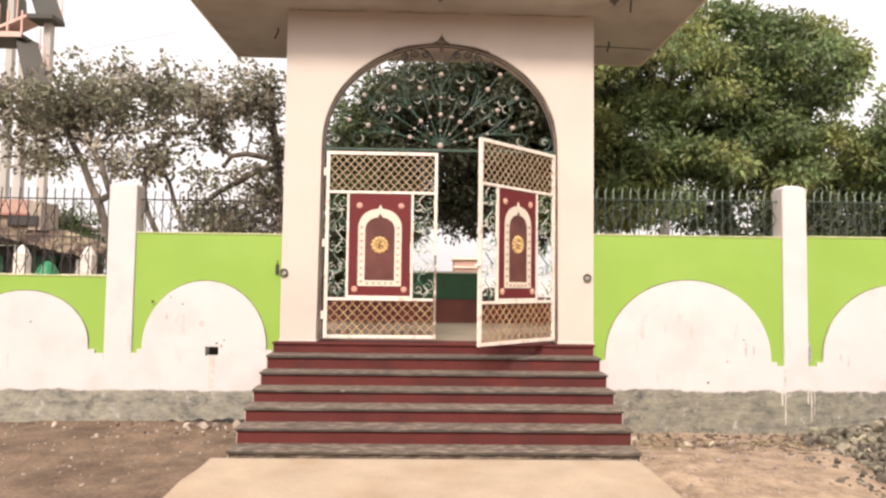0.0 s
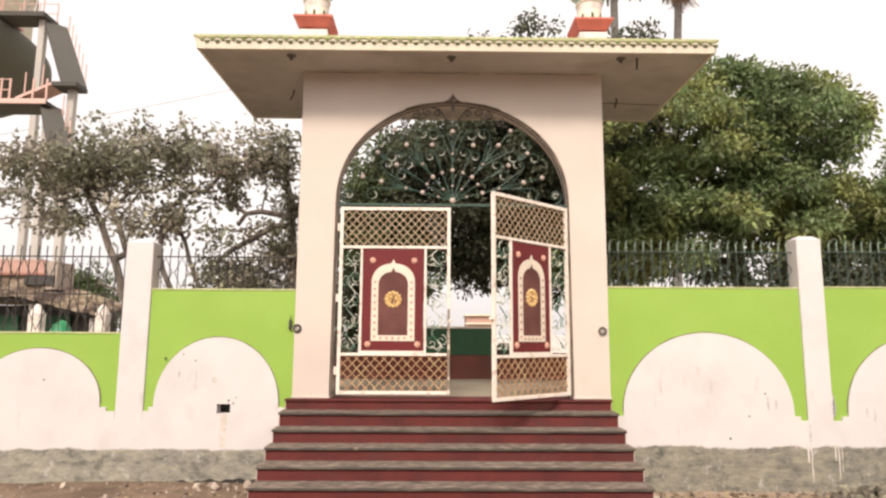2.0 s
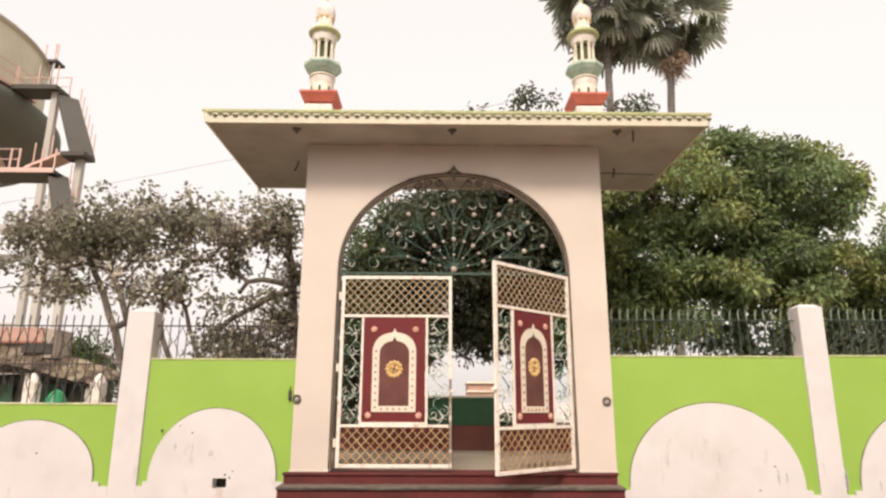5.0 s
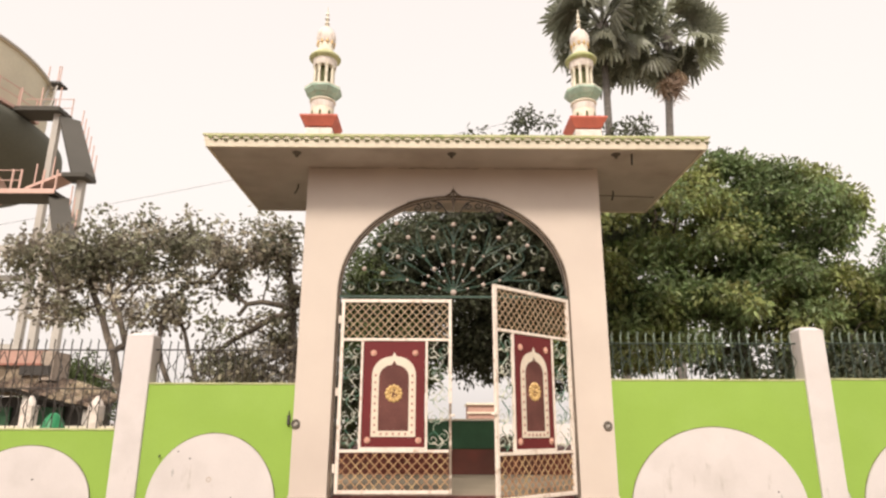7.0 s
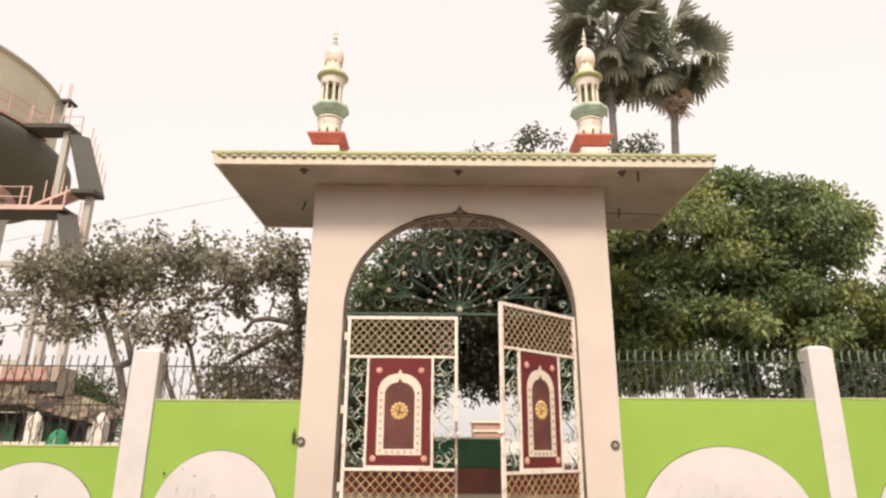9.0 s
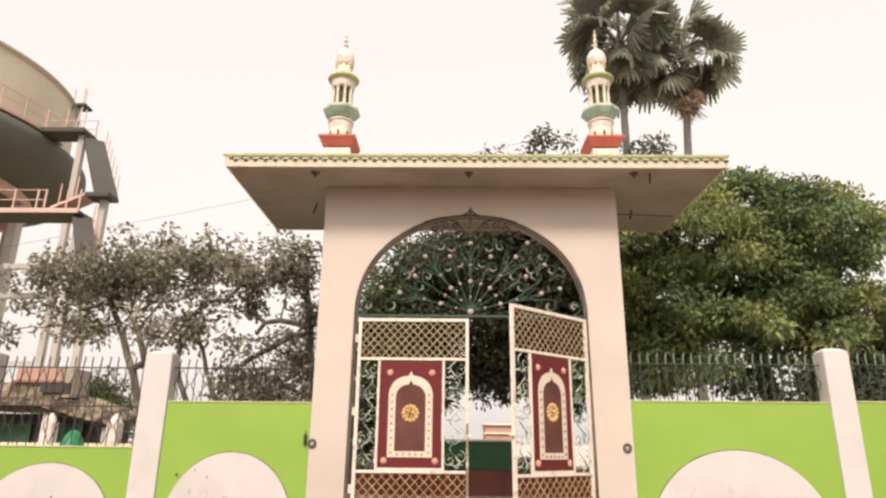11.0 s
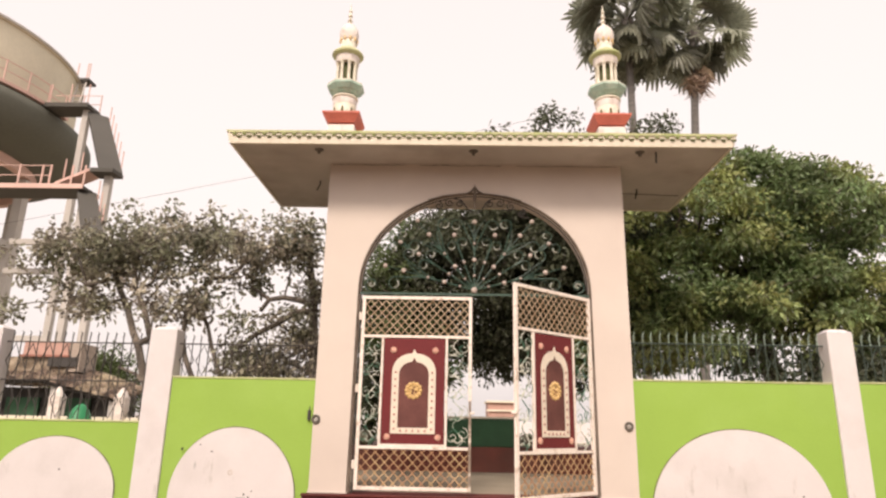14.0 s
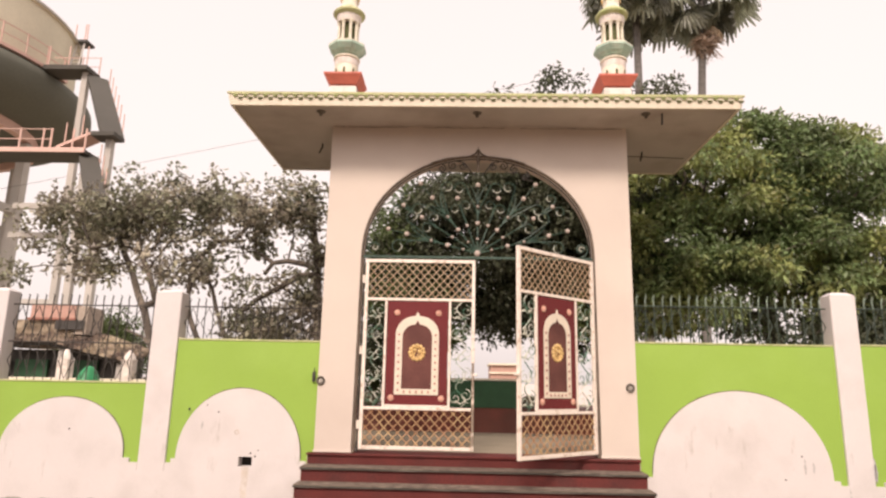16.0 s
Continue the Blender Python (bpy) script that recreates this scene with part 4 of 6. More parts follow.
# ---- grille in the arch ----
def build_grille():
    y = FACE + 0.018
    g = thing("arch_grille", "green iron fanlight grille with pale flower bosses in the arch", "grille", (GX, y, 3.40))
    cz = 3.455
    spring, rise, w = 3.42, 1.365, 1.50
    # the bent frame and its second bar, and the posts below
    for inset, r, mat in ((0.010, 0.019, WORN_BAR), (0.050, 0.009, IRON_DARK)):
        pts = [(GX - w + inset, y, FLOOR)] + [(GX + (w - inset) * math.cos(math.pi - math.pi * i / 40), y, spring + (rise - inset) * abs(math.sin(math.pi * i / 40)) ** 0.92) for i in range(41)] + [(GX + w - inset, y, FLOOR)]
        part("bent_bar", tube(bmesh.new(), pts, r, 6), mat, g, "grey bent frame bar")
    part("transom", boxed(GX - w + 0.03, GX + w - 0.03, y - 0.012, y + 0.012, 3.385, 3.412), IRON_GREEN, g, "green flat transom bar")
    # the pointed top
    for s in (-1, 1):
        part("ogee_bar", tube(bmesh.new(), [(GX + s * x, FACE - 0.016, z) for x, z in ((0.62, 4.665), (0.42, 4.725), (0.25, 4.745), (0.12, 4.755), (0.04, 4.80), (0.0, 4.86))], 0.013, 6), WORN_BAR, g)
        # a lyre of thin bars from the spike, with two curls hung under the ogee
        part("lyre_bar", tube(bmesh.new(), [(GX + s * x, y, z) for x, z in ((0.02, 4.50), (0.09, 4.55), (0.14, 4.63), (0.21, 4.69), (0.30, 4.71))], 0.009, 5), IRON_DARK, g)
        for cx, cz_, r, way in ((0.205, 4.635, 0.055, 1), (0.335, 4.645, 0.062, -1), (0.48, 4.60, 0.058, 1), (0.63, 4.52, 0.05, -1)):
            part("scroll", tube(bmesh.new(), spiral(GX + s * cx, cz_, r, 0.014, math.pi / 2, s * way * 1.35, y, 18), 0.009, 5), IRON_DARK, g)
        part("head_bar", tube(bmesh.new(), [(GX + s * x, y, z) for x, z in ((0.36, 4.56), (0.44, 4.54), (0.54, 4.56), (0.60, 4.46), (0.72, 4.44))], 0.009, 5), IRON_DARK, g)
    part("spike", tube(bmesh.new(), [(GX, FACE - 0.018, 4.54), (GX, FACE - 0.018, 4.64), (GX, FACE - 0.018, 4.70), (GX, FACE - 0.018, 4.80), (GX, FACE - 0.018, 4.90)], [0.010, 0.012, 0.026, 0.012, 0.004], 8), WORN_BAR, g)
    long, short = (15, 51, 90, 129, 165), (33, 70, 110, 147)

    def at(r, deg, dy=0.0):
        return (GX + r * math.cos(radians(deg)), y + dy, cz + r * math.sin(radians(deg)))

    def boss(r, deg, size):
        x, yy, z = at(r, deg)
        bm = bmesh.new()
        size *= 0.8
        knob(bm, x, yy - 0.014, z, size, 0.018, 10)
        for k in range(6):
            knob(bm, x + size * 0.75 * math.cos(k * math.pi / 3), yy - 0.012, z + size * 0.75 * math.sin(k * math.pi / 3), size * 0.45, 0.012, 6)
        part("boss", bm, ROUNDEL, g, "pale flower boss")

    def scroll(path, r, deg, s, size):
        """A tendril that runs out along the path and rolls up away from its ray, its inner turn painted pale."""
        x, _, z = at(r, deg)
        a0 = radians(deg - s * 90)
        part("tendril", tube(bmesh.new(), path + spiral(x, z, size, size * 0.52, a0, s * 0.98, y, 18), [0.0072] * len(path) + [0.0062] * 19, 5), IRON_GREEN, g)
        part("scroll_eye", tube(bmesh.new(), spiral(x, z, size * 0.72, size * 0.46, a0 + s * radians(170), s * 0.45, y - 0.008, 9), [0.003, 0.004, 0.0055, 0.007, 0.008, 0.0085, 0.008, 0.007, 0.005, 0.003], 6), IRON_PALE, g, "pale painted curl")

    for deg in long:
        end = 0.92 if deg == 90 else 1.17
        part("ray", tube(bmesh.new(), [at(0.03, deg), at(0.5, deg), at(end, deg)], [0.010, 0.0085, 0.005], 6), IRON_GREEN, g)
        for s in (-1, 1):
            part("ray_leaf", tube(bmesh.new(), [at(0.66, deg), at(0.78, deg + s * 2.2), at(0.88, deg + s * 5), at(0.95, deg + s * 8)], [0.008, 0.008, 0.006, 0.003], 6), IRON_GREEN, g)
            low = deg + s * 14.5 < 2 or deg + s * 14.5 > 178
            off, r = (10.5, 1.03) if low else (14.5 if deg != 90 else 15.5, 0.97 if deg != 90 else 0.90)
            turn = math.degrees(0.088 / r)
            path = [at(0.50, deg), at(r * 0.70, deg + s * (off - turn) * 0.35), at(r * 0.87, deg + s * (off - turn) * 0.80)]
            scroll(path, r, deg + s * off, s, 0.088)
        for r, size in ((0.19, 0.020), (0.40, 0.034), (0.62, 0.022), (0.95 if deg != 90 else 0.92, 0.036)):
            boss(r, deg, size)
        if deg != 90:
            boss(1.20, deg, 0.034)
    for deg in short:
        r = 0.655 if deg in (70, 110) else 0.735
        part("ray", tube(bmesh.new(), [at(0.03, deg), at(0.35, deg), at(r - 0.05, deg)], [0.009, 0.008, 0.007], 6), IRON_GREEN, g)
        for s in (-1, 1):
            scroll([at(r - 0.16, deg), at(r - 0.06, deg + s * 0.4)], r, deg + s * 6.4, s, 0.072)
        for q, size in ((0.39, 0.025), (r + 0.13, 0.034)):
            boss(q, deg, size)
        if deg in (33, 147):
            boss(1.16, deg, 0.032)
            for s in (-1, 1):
                scroll([at(1.02, deg + s * 1.0), at(1.12, deg + s * 1.0)], 1.20, deg + s * 5.0, s, 0.07)
            part("ray", tube(bmesh.new(), [at(r + 0.1, deg), at(1.02, deg), at(1.16, deg)], [0.006, 0.006, 0.005], 6), IRON_GREEN, g)
    boss(0.0, 90, 0.045)
    for s in (-1, 1):
        for cx in (1.33,):
            part("foot_scroll", tube(bmesh.new(), spiral(GX + s * cx, 3.52, 0.095, 0.02, -math.pi / 2, s * 1.3, y), 0.008, 5), IRON_GREEN, g)
            x, z = GX + s * cx, 3.52
            part("scroll_eye", tube(bmesh.new(), spiral(x, z, 0.045, 0.012, 0.4, s * 0.8, y - 0.006, 8), 0.0095, 6), IRON_PALE, g, "pale painted curl")


build_grille()


# ---- small towers on the roof ----
def build_minaret(x, y, base):
    m = thing("roof_minaret", "small painted minaret with green eaves and a white bulb", "minaret", (x, y, base), "minarets on the roof")
    c = (x, y)

    def up(z):
        return base + 1.03 * float(np.interp(z, (0, 0.415, 0.86, 1.275, 1.54, 1.97), (0, 0.455, 0.885, 1.395, 1.72, 2.22)))

    def turned(name, prof, mat, label="", sides=20, turn=0.0, smooth=False):
        return part(name, lathe(bmesh.new(), [(r, up(z)) for r, z in prof], c, sides, turn), mat, m, label, smooth)

    q = math.sqrt(2)
    turned("pedestal", [(0.175 * q, 0.0), (0.175 * q, 0.27)], PINKWHITE, "rosy white square pedestal", 4, math.pi / 4)
    turned("red_cornice", [(0.178 * q, 0.295), (0.205 * q, 0.335), (0.25 * q, 0.395), (0.25 * q, 0.415), (0.16 * q, 0.43)], RED_TRIM, "red flaring cornice", 4, math.pi / 4)
    drum = turned("drum", [(0.165, 0.42), (0.165, 0.50), (0.155, 0.62), (0.16, 0.69), (0.178, 0.70), (0.178, 0.72), (0.15, 0.74)], YELLOW, "pale yellow and white drum", 24)
    turned("band", [(0.1585, 0.60), (0.1600, 0.61), (0.1640, 0.68), (0.1600, 0.69)], PINKWHITE, "", 24)
    for k in range(8):
        a = 2 * math.pi * k / 8 - math.pi / 2
        bm = bmesh.new()
        rr = 0.156
        arc = [(-0.017, 0.455), (0.017, 0.455), (0.017, 0.515), (0.0, 0.545), (-0.017, 0.515)]
        prism(bm, arc, -0.010, 0.014)
        bmesh.ops.transform(bm, matrix=Matrix.Translation((x, y, up(0.5) - 0.5)) @ Matrix.Rotation(a + math.pi / 2, 4, "Z") @ Matrix.Translation((0, -rr, 0)), verts=bm.verts)
        part("niche", bm, OLIVE, drum, "small painted niche")
    turned("collar", [(0.165, 0.755), (0.195, 0.785), (0.215, 0.80), (0.262, 0.86), (0.262, 0.882), (0.15, 0.915)], JADE, "jade green eight-sided collar", 8, math.pi / 8)
    turned("collar_edge", [(0.258, 0.881), (0.258, 0.896), (0.20, 0.912)], YELLOW, "", 8, math.pi / 8)
    turned("lantern_core", [(0.085, 0.90), (0.085, 1.25)], OLIVE, "dark core behind the colonnettes", 12)
    for k in range(8):
        a = 2 * math.pi * (k + 0.5) / 8
        px, py = x + 0.128 * math.cos(a), y + 0.128 * math.sin(a)
        part("colonnette", lathe(bmesh.new(), [(0.03, up(0.90)), (0.03, up(0.93)), (0.021, up(0.945)), (0.020, up(1.13)), (0.034, up(1.165)), (0.034, up(1.18))], (px, py), 8), YELLOW, m)
    turned("lantern_head", [(0.155, 1.165), (0.165, 1.20), (0.17, 1.245)], PINKWHITE, "", 24)
    turned("eave", [(0.165, 1.24), (0.215, 1.262), (0.222, 1.275), (0.215, 1.288), (0.165, 1.325), (0.12, 1.35)], LIME_TRIM, "green round eave", 24)
    turned("neck", [(0.155, 1.325), (0.115, 1.36), (0.105, 1.41), (0.112, 1.45)], YELLOW, "yellow neck", 20, smooth=True)
    for k in range(10):
        a = 2 * math.pi * k / 10
        part("petal", lathe(bmesh.new(), [(0.004, up(1.435)), (0.018, up(1.45)), (0.016, up(1.48)), (0.002, up(1.51))], (x + 0.118 * math.cos(a), y + 0.118 * math.sin(a)), 6), GOLD, m)
    turned("bulb", [(0.10, 1.43), (0.128, 1.48), (0.137, 1.54), (0.125, 1.60), (0.088, 1.65), (0.045, 1.68), (0.02, 1.70)], PINKWHITE, "white onion bulb", 24, smooth=True)
    turned("spire", [(0.02, 1.69), (0.026, 1.72), (0.038, 1.735), (0.02, 1.755), (0.018, 1.78), (0.034, 1.80), (0.018, 1.825), (0.015, 1.85), (0.027, 1.865), (0.012, 1.89), (0.004, 1.97)], YELLOW, "turned spire", 10)
    return m


ROOF_TOP = SOFFIT_Z + 0.135
for x in (GX - 1.80, GX + 1.80):
    build_minaret(x, 7.98, ROOF_TOP)


# ---- trees ----
def grow(trunks, clumps, r_trunk, rng, bend=0.16, step=0.35):
    """A skeleton that joins every clump to the nearest wood. Returns nodes, their parents and radii."""
    nodes, parent, far = [], [], []
    for line in trunks:
        last = -1
        for p in line:
            nodes.append(Vector(p))
            parent.append(last)
            far.append(0.0 if last < 0 else far[last] + (nodes[-1] - nodes[last]).length)
            last = len(nodes) - 1
    crown = Vector(trunks[0][-1])
    for c in sorted(clumps, key=lambda q: (Vector(q) - crown).length):
        c = Vector(c)
        arr = np.array(nodes)
        d = np.linalg.norm(arr - np.array(c), axis=1) + 0.25 * np.array(far) + 0.7 * np.maximum(arr[:, 2] - c.z, 0)
        i = int(np.argmin(d))
        gap = c - nodes[i]
        n = max(2, int(gap.length / step))
        a, last = nodes[i].copy(), i
        for k in range(1, n + 1):
            t = k / n
            p = a + gap * t + Vector([rng.uniform(-1, 1) for _ in range(3)]) * bend * min(1, gap.length) * math.sin(math.pi * t) * 0.7
            p.z += 0.10 * gap.length * math.sin(math.pi * t)
            nodes.append(p)
            parent.append(last)
            far.append(far[last] + (p - nodes[last]).length)
            last = len(nodes) - 1
    load = [1.0] * len(nodes)
    has = [False] * len(nodes)
    for i in range(len(nodes) - 1, -1, -1):
        if parent[i] >= 0:
            load[parent[i]] += load[i] if has[i] else 1.0
            has[parent[i]] = True
    top = max(load)
    rad = [max(0.007, r_trunk * (v / top) ** 0.5) for v in load]
    return nodes, parent, rad


def wood_mesh(nodes, parent, rad, sides=6):
    verts, faces = [], []
    for i, p in enumerate(parent):
        if p < 0:
            continue
        a, b = nodes[p], nodes[i]
        d = (b - a)
        if d.length < 1e-4:
            continue
        d.normalize()
        u = d.orthogonal().normalized()
        w = d.cross(u)
        base = len(verts)
        for q, r in ((a - d * rad[i] * 0.3, min(rad[p], rad[i] * 1.35)), (b, rad[i])):
            for k in range(sides):
                an = 2 * math.pi * k / sides
                verts.append(q + (u * math.cos(an) + w * math.sin(an)) * r)
        for k in range(sides):
            faces.append((base + k, base + (k + 1) % sides, base + sides + (k + 1) % sides, base + sides + k))
        faces.append(tuple(base + sides + k for k in range(sides)))
    return [tuple(v) for v in verts], faces


def leaf_mesh(centres, spreads, count, length, width, seed, up=0.35, flat=0.75, droop=0.25):
    """Very many small folded leaves about the clump centres."""
    g = np.random.default_rng(seed)
    c = np.repeat(np.array(centres), count, axis=0)
    s = np.repeat(np.array(spreads), count)[:, None]
    n = len(c)
    off = g.normal(size=(n, 3))
    off /= np.linalg.norm(off, axis=1, keepdims=True)
    r = g.random((n, 1)) ** 0.45
    place = c + off * r * s * np.array([1, 1, flat])
    axis = off * 0.8 + g.normal(size=(n, 3)) * 0.7
    axis[:, 2] -= droop
    axis /= np.linalg.norm(axis, axis=1, keepdims=True)
    nor = g.normal(size=(n, 3)) * 0.7 + off * 0.4
    nor[:, 2] += up * 2
    side = np.cross(axis, nor)
    side /= np.linalg.norm(side, axis=1, keepdims=True) + 1e-9
    nor = np.cross(side, axis)
    L = length * g.uniform(0.6, 1.25, (n, 1))
    W = width * g.uniform(0.7, 1.2, (n, 1))
    v = np.empty((n, 6, 3))
    v[:, 0] = place
    v[:, 1] = place + axis * L * 0.35 + side * W * 0.5 + nor * W * 0.16
    v[:, 2] = place + axis * L * 0.72 + side * W * 0.38 + nor * W * 0.10
    v[:, 3] = place + axis * L - nor * L * 0.10
    v[:, 4] = place + axis * L * 0.72 - side * W * 0.38 + nor * W * 0.10
    v[:, 5] = place + axis * L * 0.35 - side * W * 0.5 + nor * W * 0.16
    idx = np.arange(n)[:, None] * 6
    faces = np.concatenate([idx + np.array([[0, 1, 2, 3]]), idx + np.array([[0, 3, 4, 5]])])
    return v.reshape(-1, 3), faces.tolist()


def scatter(blobs, n, rng, shell=0.55, keep=None):
    """Clump centres in a union of ellipsoids, more of them near the skin."""
    out = []
    total = sum(b[3] * b[4] * b[5] for b in blobs)
    for x, y, z, a, b, c in blobs:
        for _ in range(max(1, int(n * a * b * c / total))):
            d = Vector((rng.gauss(0, 1), rng.gauss(0, 1), rng.gauss(0, 1))).normalized()
            r = rng.uniform(shell, 1.0)
            p = (x + d.x * a * r, y + d.y * b * r, z + d.z * c * r)
            if keep is None or keep(p):
                out.append(p)
    return out


def boughs(blobs, n, each, size, rng, flat=0.5, shell=0.8):
    """Clumps gathered into boughs on the skin of the crown, with hollows between them."""
    out = []
    for c in scatter(blobs, n, rng, shell):
        k = size * rng.uniform(0.6, 1.3)
        for _ in range(each):
            d = Vector((rng.gauss(0, 1), rng.gauss(0, 1), rng.gauss(0, 1))).normalized() * k * rng.random() ** 0.5
            out.append((c[0] + d.x, c[1] + d.y, c[2] + d.z * flat))
    return out


def build_tree(label, trunks, clumps, r_trunk, leaf, count, length, width, spread, seed, up=0.35, droop=0.25, bend=0.16, girth=()):
    rng = random.Random(seed)
    tree = thing("tree", label, "tree", trunks[0][0])
    nodes, parent, rad = grow(trunks, clumps, r_trunk, rng, bend)
    k = 0
    for line, g in zip(trunks, list(girth) + [0.0] * len(trunks)):
        for j in range(len(line)):
            rad[k] = max(rad[k], g * (1 - 0.45 * j / len(line)))
            k += 1
    root = []
    for i, p in enumerate(parent):
        root.append(i if p < 0 else root[p])
    for r in sorted(set(root)):
        keep = [i for i in range(len(nodes)) if root[i] == r]
        back = {i: k for k, i in enumerate(keep)}
        v, f = wood_mesh([nodes[i] for i in keep], [back.get(parent[i], -1) for i in keep], [rad[i] for i in keep])
        mesh_part("trunk", v, f, BARK, tree, "grey-brown trunk and limbs", smooth=True)
    spreads = [spread * rng.uniform(0.65, 1.3) for _ in clumps]
    v, f = leaf_mesh(clumps, spreads, count, length, width, seed, up, droop=droop)
    mesh_part("crown", v, f, leaf, tree, "leaves", kind="stuff")
    return tree


# the sparse tree behind the wall, with tufts of grey-olive leaves
rng = random.Random(11)
blobs = [(-6.9, 11.0, 4.4, 0.9, 0.9, 0.65), (-6.1, 11.0, 4.5, 1.0, 1.0, 0.85), (-5.4, 11.0, 4.75, 1.0, 1.0, 0.75), (-4.6, 11.0, 4.75, 0.9, 1.0, 0.65), (-3.75, 11.0, 4.75, 0.9, 1.0, 0.62), (-2.8, 11.1, 4.95, 0.5, 0.7, 0.6),
         (-2.45, 11.2, 4.1, 0.3, 0.5, 0.5), (-5.3, 11.0, 3.8, 1.1, 0.8, 0.42), (-4.3, 11.0, 3.75, 0.7, 0.7, 0.36), (-6.6, 11.1, 3.75, 0.7, 0.7, 0.35), (-8.1, 11.2, 3.55, 0.6, 0.5, 0.4), (-3.6, 11.0, 3.35, 0.5, 0.5, 0.3), (-3.9, 11.0, 4.15, 0.8, 0.7, 0.35), (-3.1, 11.0, 3.45, 0.7, 0.6, 0.35), (-7.3, 11.0, 4.6, 0.6, 0.7, 0.5)]
clumps = boughs(blobs, 190, 2, 0.40, rng, 0.5, 0.15)
clumps += scatter([(-3.3, 11.2, 2.72, 1.15, 0.6, 0.5), (-2.6, 11.2, 3.1, 0.5, 0.5, 0.5)], 105, rng, 0.0) + scatter([(-2.55, 11.1, 4.0, 0.3, 0.3, 0.9), (-3.1, 11.0, 4.75, 0.5, 0.5, 0.5), (-2.75, 11.0, 5.05, 0.4, 0.4, 0.4)], 44, rng, 0.1)
clumps += [(-7.1, 10.9, 5.05), (-7.5, 10.9, 4.5), (-7.35, 10.9, 4.85), (-7.7, 10.9, 4.2), (-5.9, 10.9, 5.45), (-4.5, 10.9, 5.45), (-3.2, 10.9, 5.4)]
build_tree("sparse tree with tufts of grey-olive leaves on dark crooked limbs",
           [[(-5.0, 11.0, 0.9), (-5.12, 11.0, 2.0), (-5.35, 11.0, 2.46), (-5.5, 11.0, 2.95), (-5.64, 11.0, 3.23), (-5.81, 11.0, 3.66), (-6.0, 11.0, 4.0), (-6.1, 11.0, 4.5)],
            [(-4.2, 11.0, 0.9), (-4.4, 11.0, 2.3), (-4.54, 11.0, 2.51), (-4.7, 11.0, 2.85), (-4.77, 11.0, 3.16), (-4.74, 11.0, 3.6), (-4.70, 11.0, 3.84), (-4.36, 11.0, 4.2), (-4.04, 11.0, 4.22), (-3.8, 11.0, 4.5)],
            [(-3.9, 11.1, 0.9), (-4.0, 11.1, 2.2), (-4.08, 11.1, 2.52), (-4.28, 11.1, 3.0), (-4.4, 11.1, 3.4), (-4.85, 11.1, 3.95)],
            [(-2.45, 11.2, 0.9), (-2.5, 11.2, 2.6), (-2.55, 11.2, 3.3), (-2.58, 11.2, 3.9), (-2.70, 11.2, 4.5), (-2.75, 11.2, 5.1)],
            [(-2.56, 11.15, 3.72), (-2.75, 11.1, 3.83), (-3.06, 11.0, 3.87), (-3.32, 11.0, 3.83), (-3.46, 11.0, 3.62)],
            [(-2.56, 11.15, 3.66), (-2.85, 11.05, 3.62), (-3.2, 11.0, 3.38), (-3.5, 11.0, 3.22), (-3.92, 11.0, 2.87)],
            [(-5.55, 11.0, 3.0), (-5.3, 10.95, 3.12), (-5.05, 10.9, 3.05), (-4.85, 10.9, 3.15)],
            [(-5.2, 11.0, 2.2), (-5.45, 10.95, 2.5), (-5.75, 10.9, 2.62)]],
           clumps, 0.055, LEAF_DRY, 29, 0.104, 0.058, 0.25, 21, up=0.3, droop=0.15, bend=0.3, girth=(0.08, 0.055, 0.05, 0.10, 0.055, 0.06, 0.04, 0.03))

# the dense tree on the other side, over the fence
rng = random.Random(12)
blobs = [(4.2, 11.6, 5.0, 1.7, 1.5, 1.6), (5.3, 11.8, 5.3, 1.6, 1.6, 1.5), (6.4, 12.0, 5.4, 1.6, 1.7, 1.35), (7.8, 12.2, 4.6, 1.7, 1.7, 1.2), (5.0, 11.4, 3.6, 2.4, 1.3, 0.9), (7.6, 11.4, 3.7, 2.2, 1.3, 1.0), (3.0, 12.0, 4.0, 1.3, 1.3, 1.4), (10.2, 12.6, 3.75, 2.0, 1.8, 1.35), (5.1, 11.7, 5.35, 1.4, 1.2, 1.3), (3.4, 11.3, 3.75, 1.2, 0.9, 0.6)]
clumps = boughs(blobs, 190, 7, 0.52, rng, 0.42, 0.85) + scatter(blobs, 190, rng, 0.2)
build_tree("broad dense tree with dark green leaves hanging over the fence",
           [[(6.0, 12.4, 0.9), (6.0, 12.4, 2.3), (5.8, 12.3, 3.2), (5.6, 12.2, 4.2), (5.7, 12.1, 5.2)],
            [(7.9, 12.6, 0.9), (8.0, 12.5, 2.6), (8.1, 12.4, 4.0)]],
           clumps, 0.17, LEAF_DENSE, 66, 0.125, 0.052, 0.27, 22, up=0.45, droop=0.45)
rng = random.Random(16)
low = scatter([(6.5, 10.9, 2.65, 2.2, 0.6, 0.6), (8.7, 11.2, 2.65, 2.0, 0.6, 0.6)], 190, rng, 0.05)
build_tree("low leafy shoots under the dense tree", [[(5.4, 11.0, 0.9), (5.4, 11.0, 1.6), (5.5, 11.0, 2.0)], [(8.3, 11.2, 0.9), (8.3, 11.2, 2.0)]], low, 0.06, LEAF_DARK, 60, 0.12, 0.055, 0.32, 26)

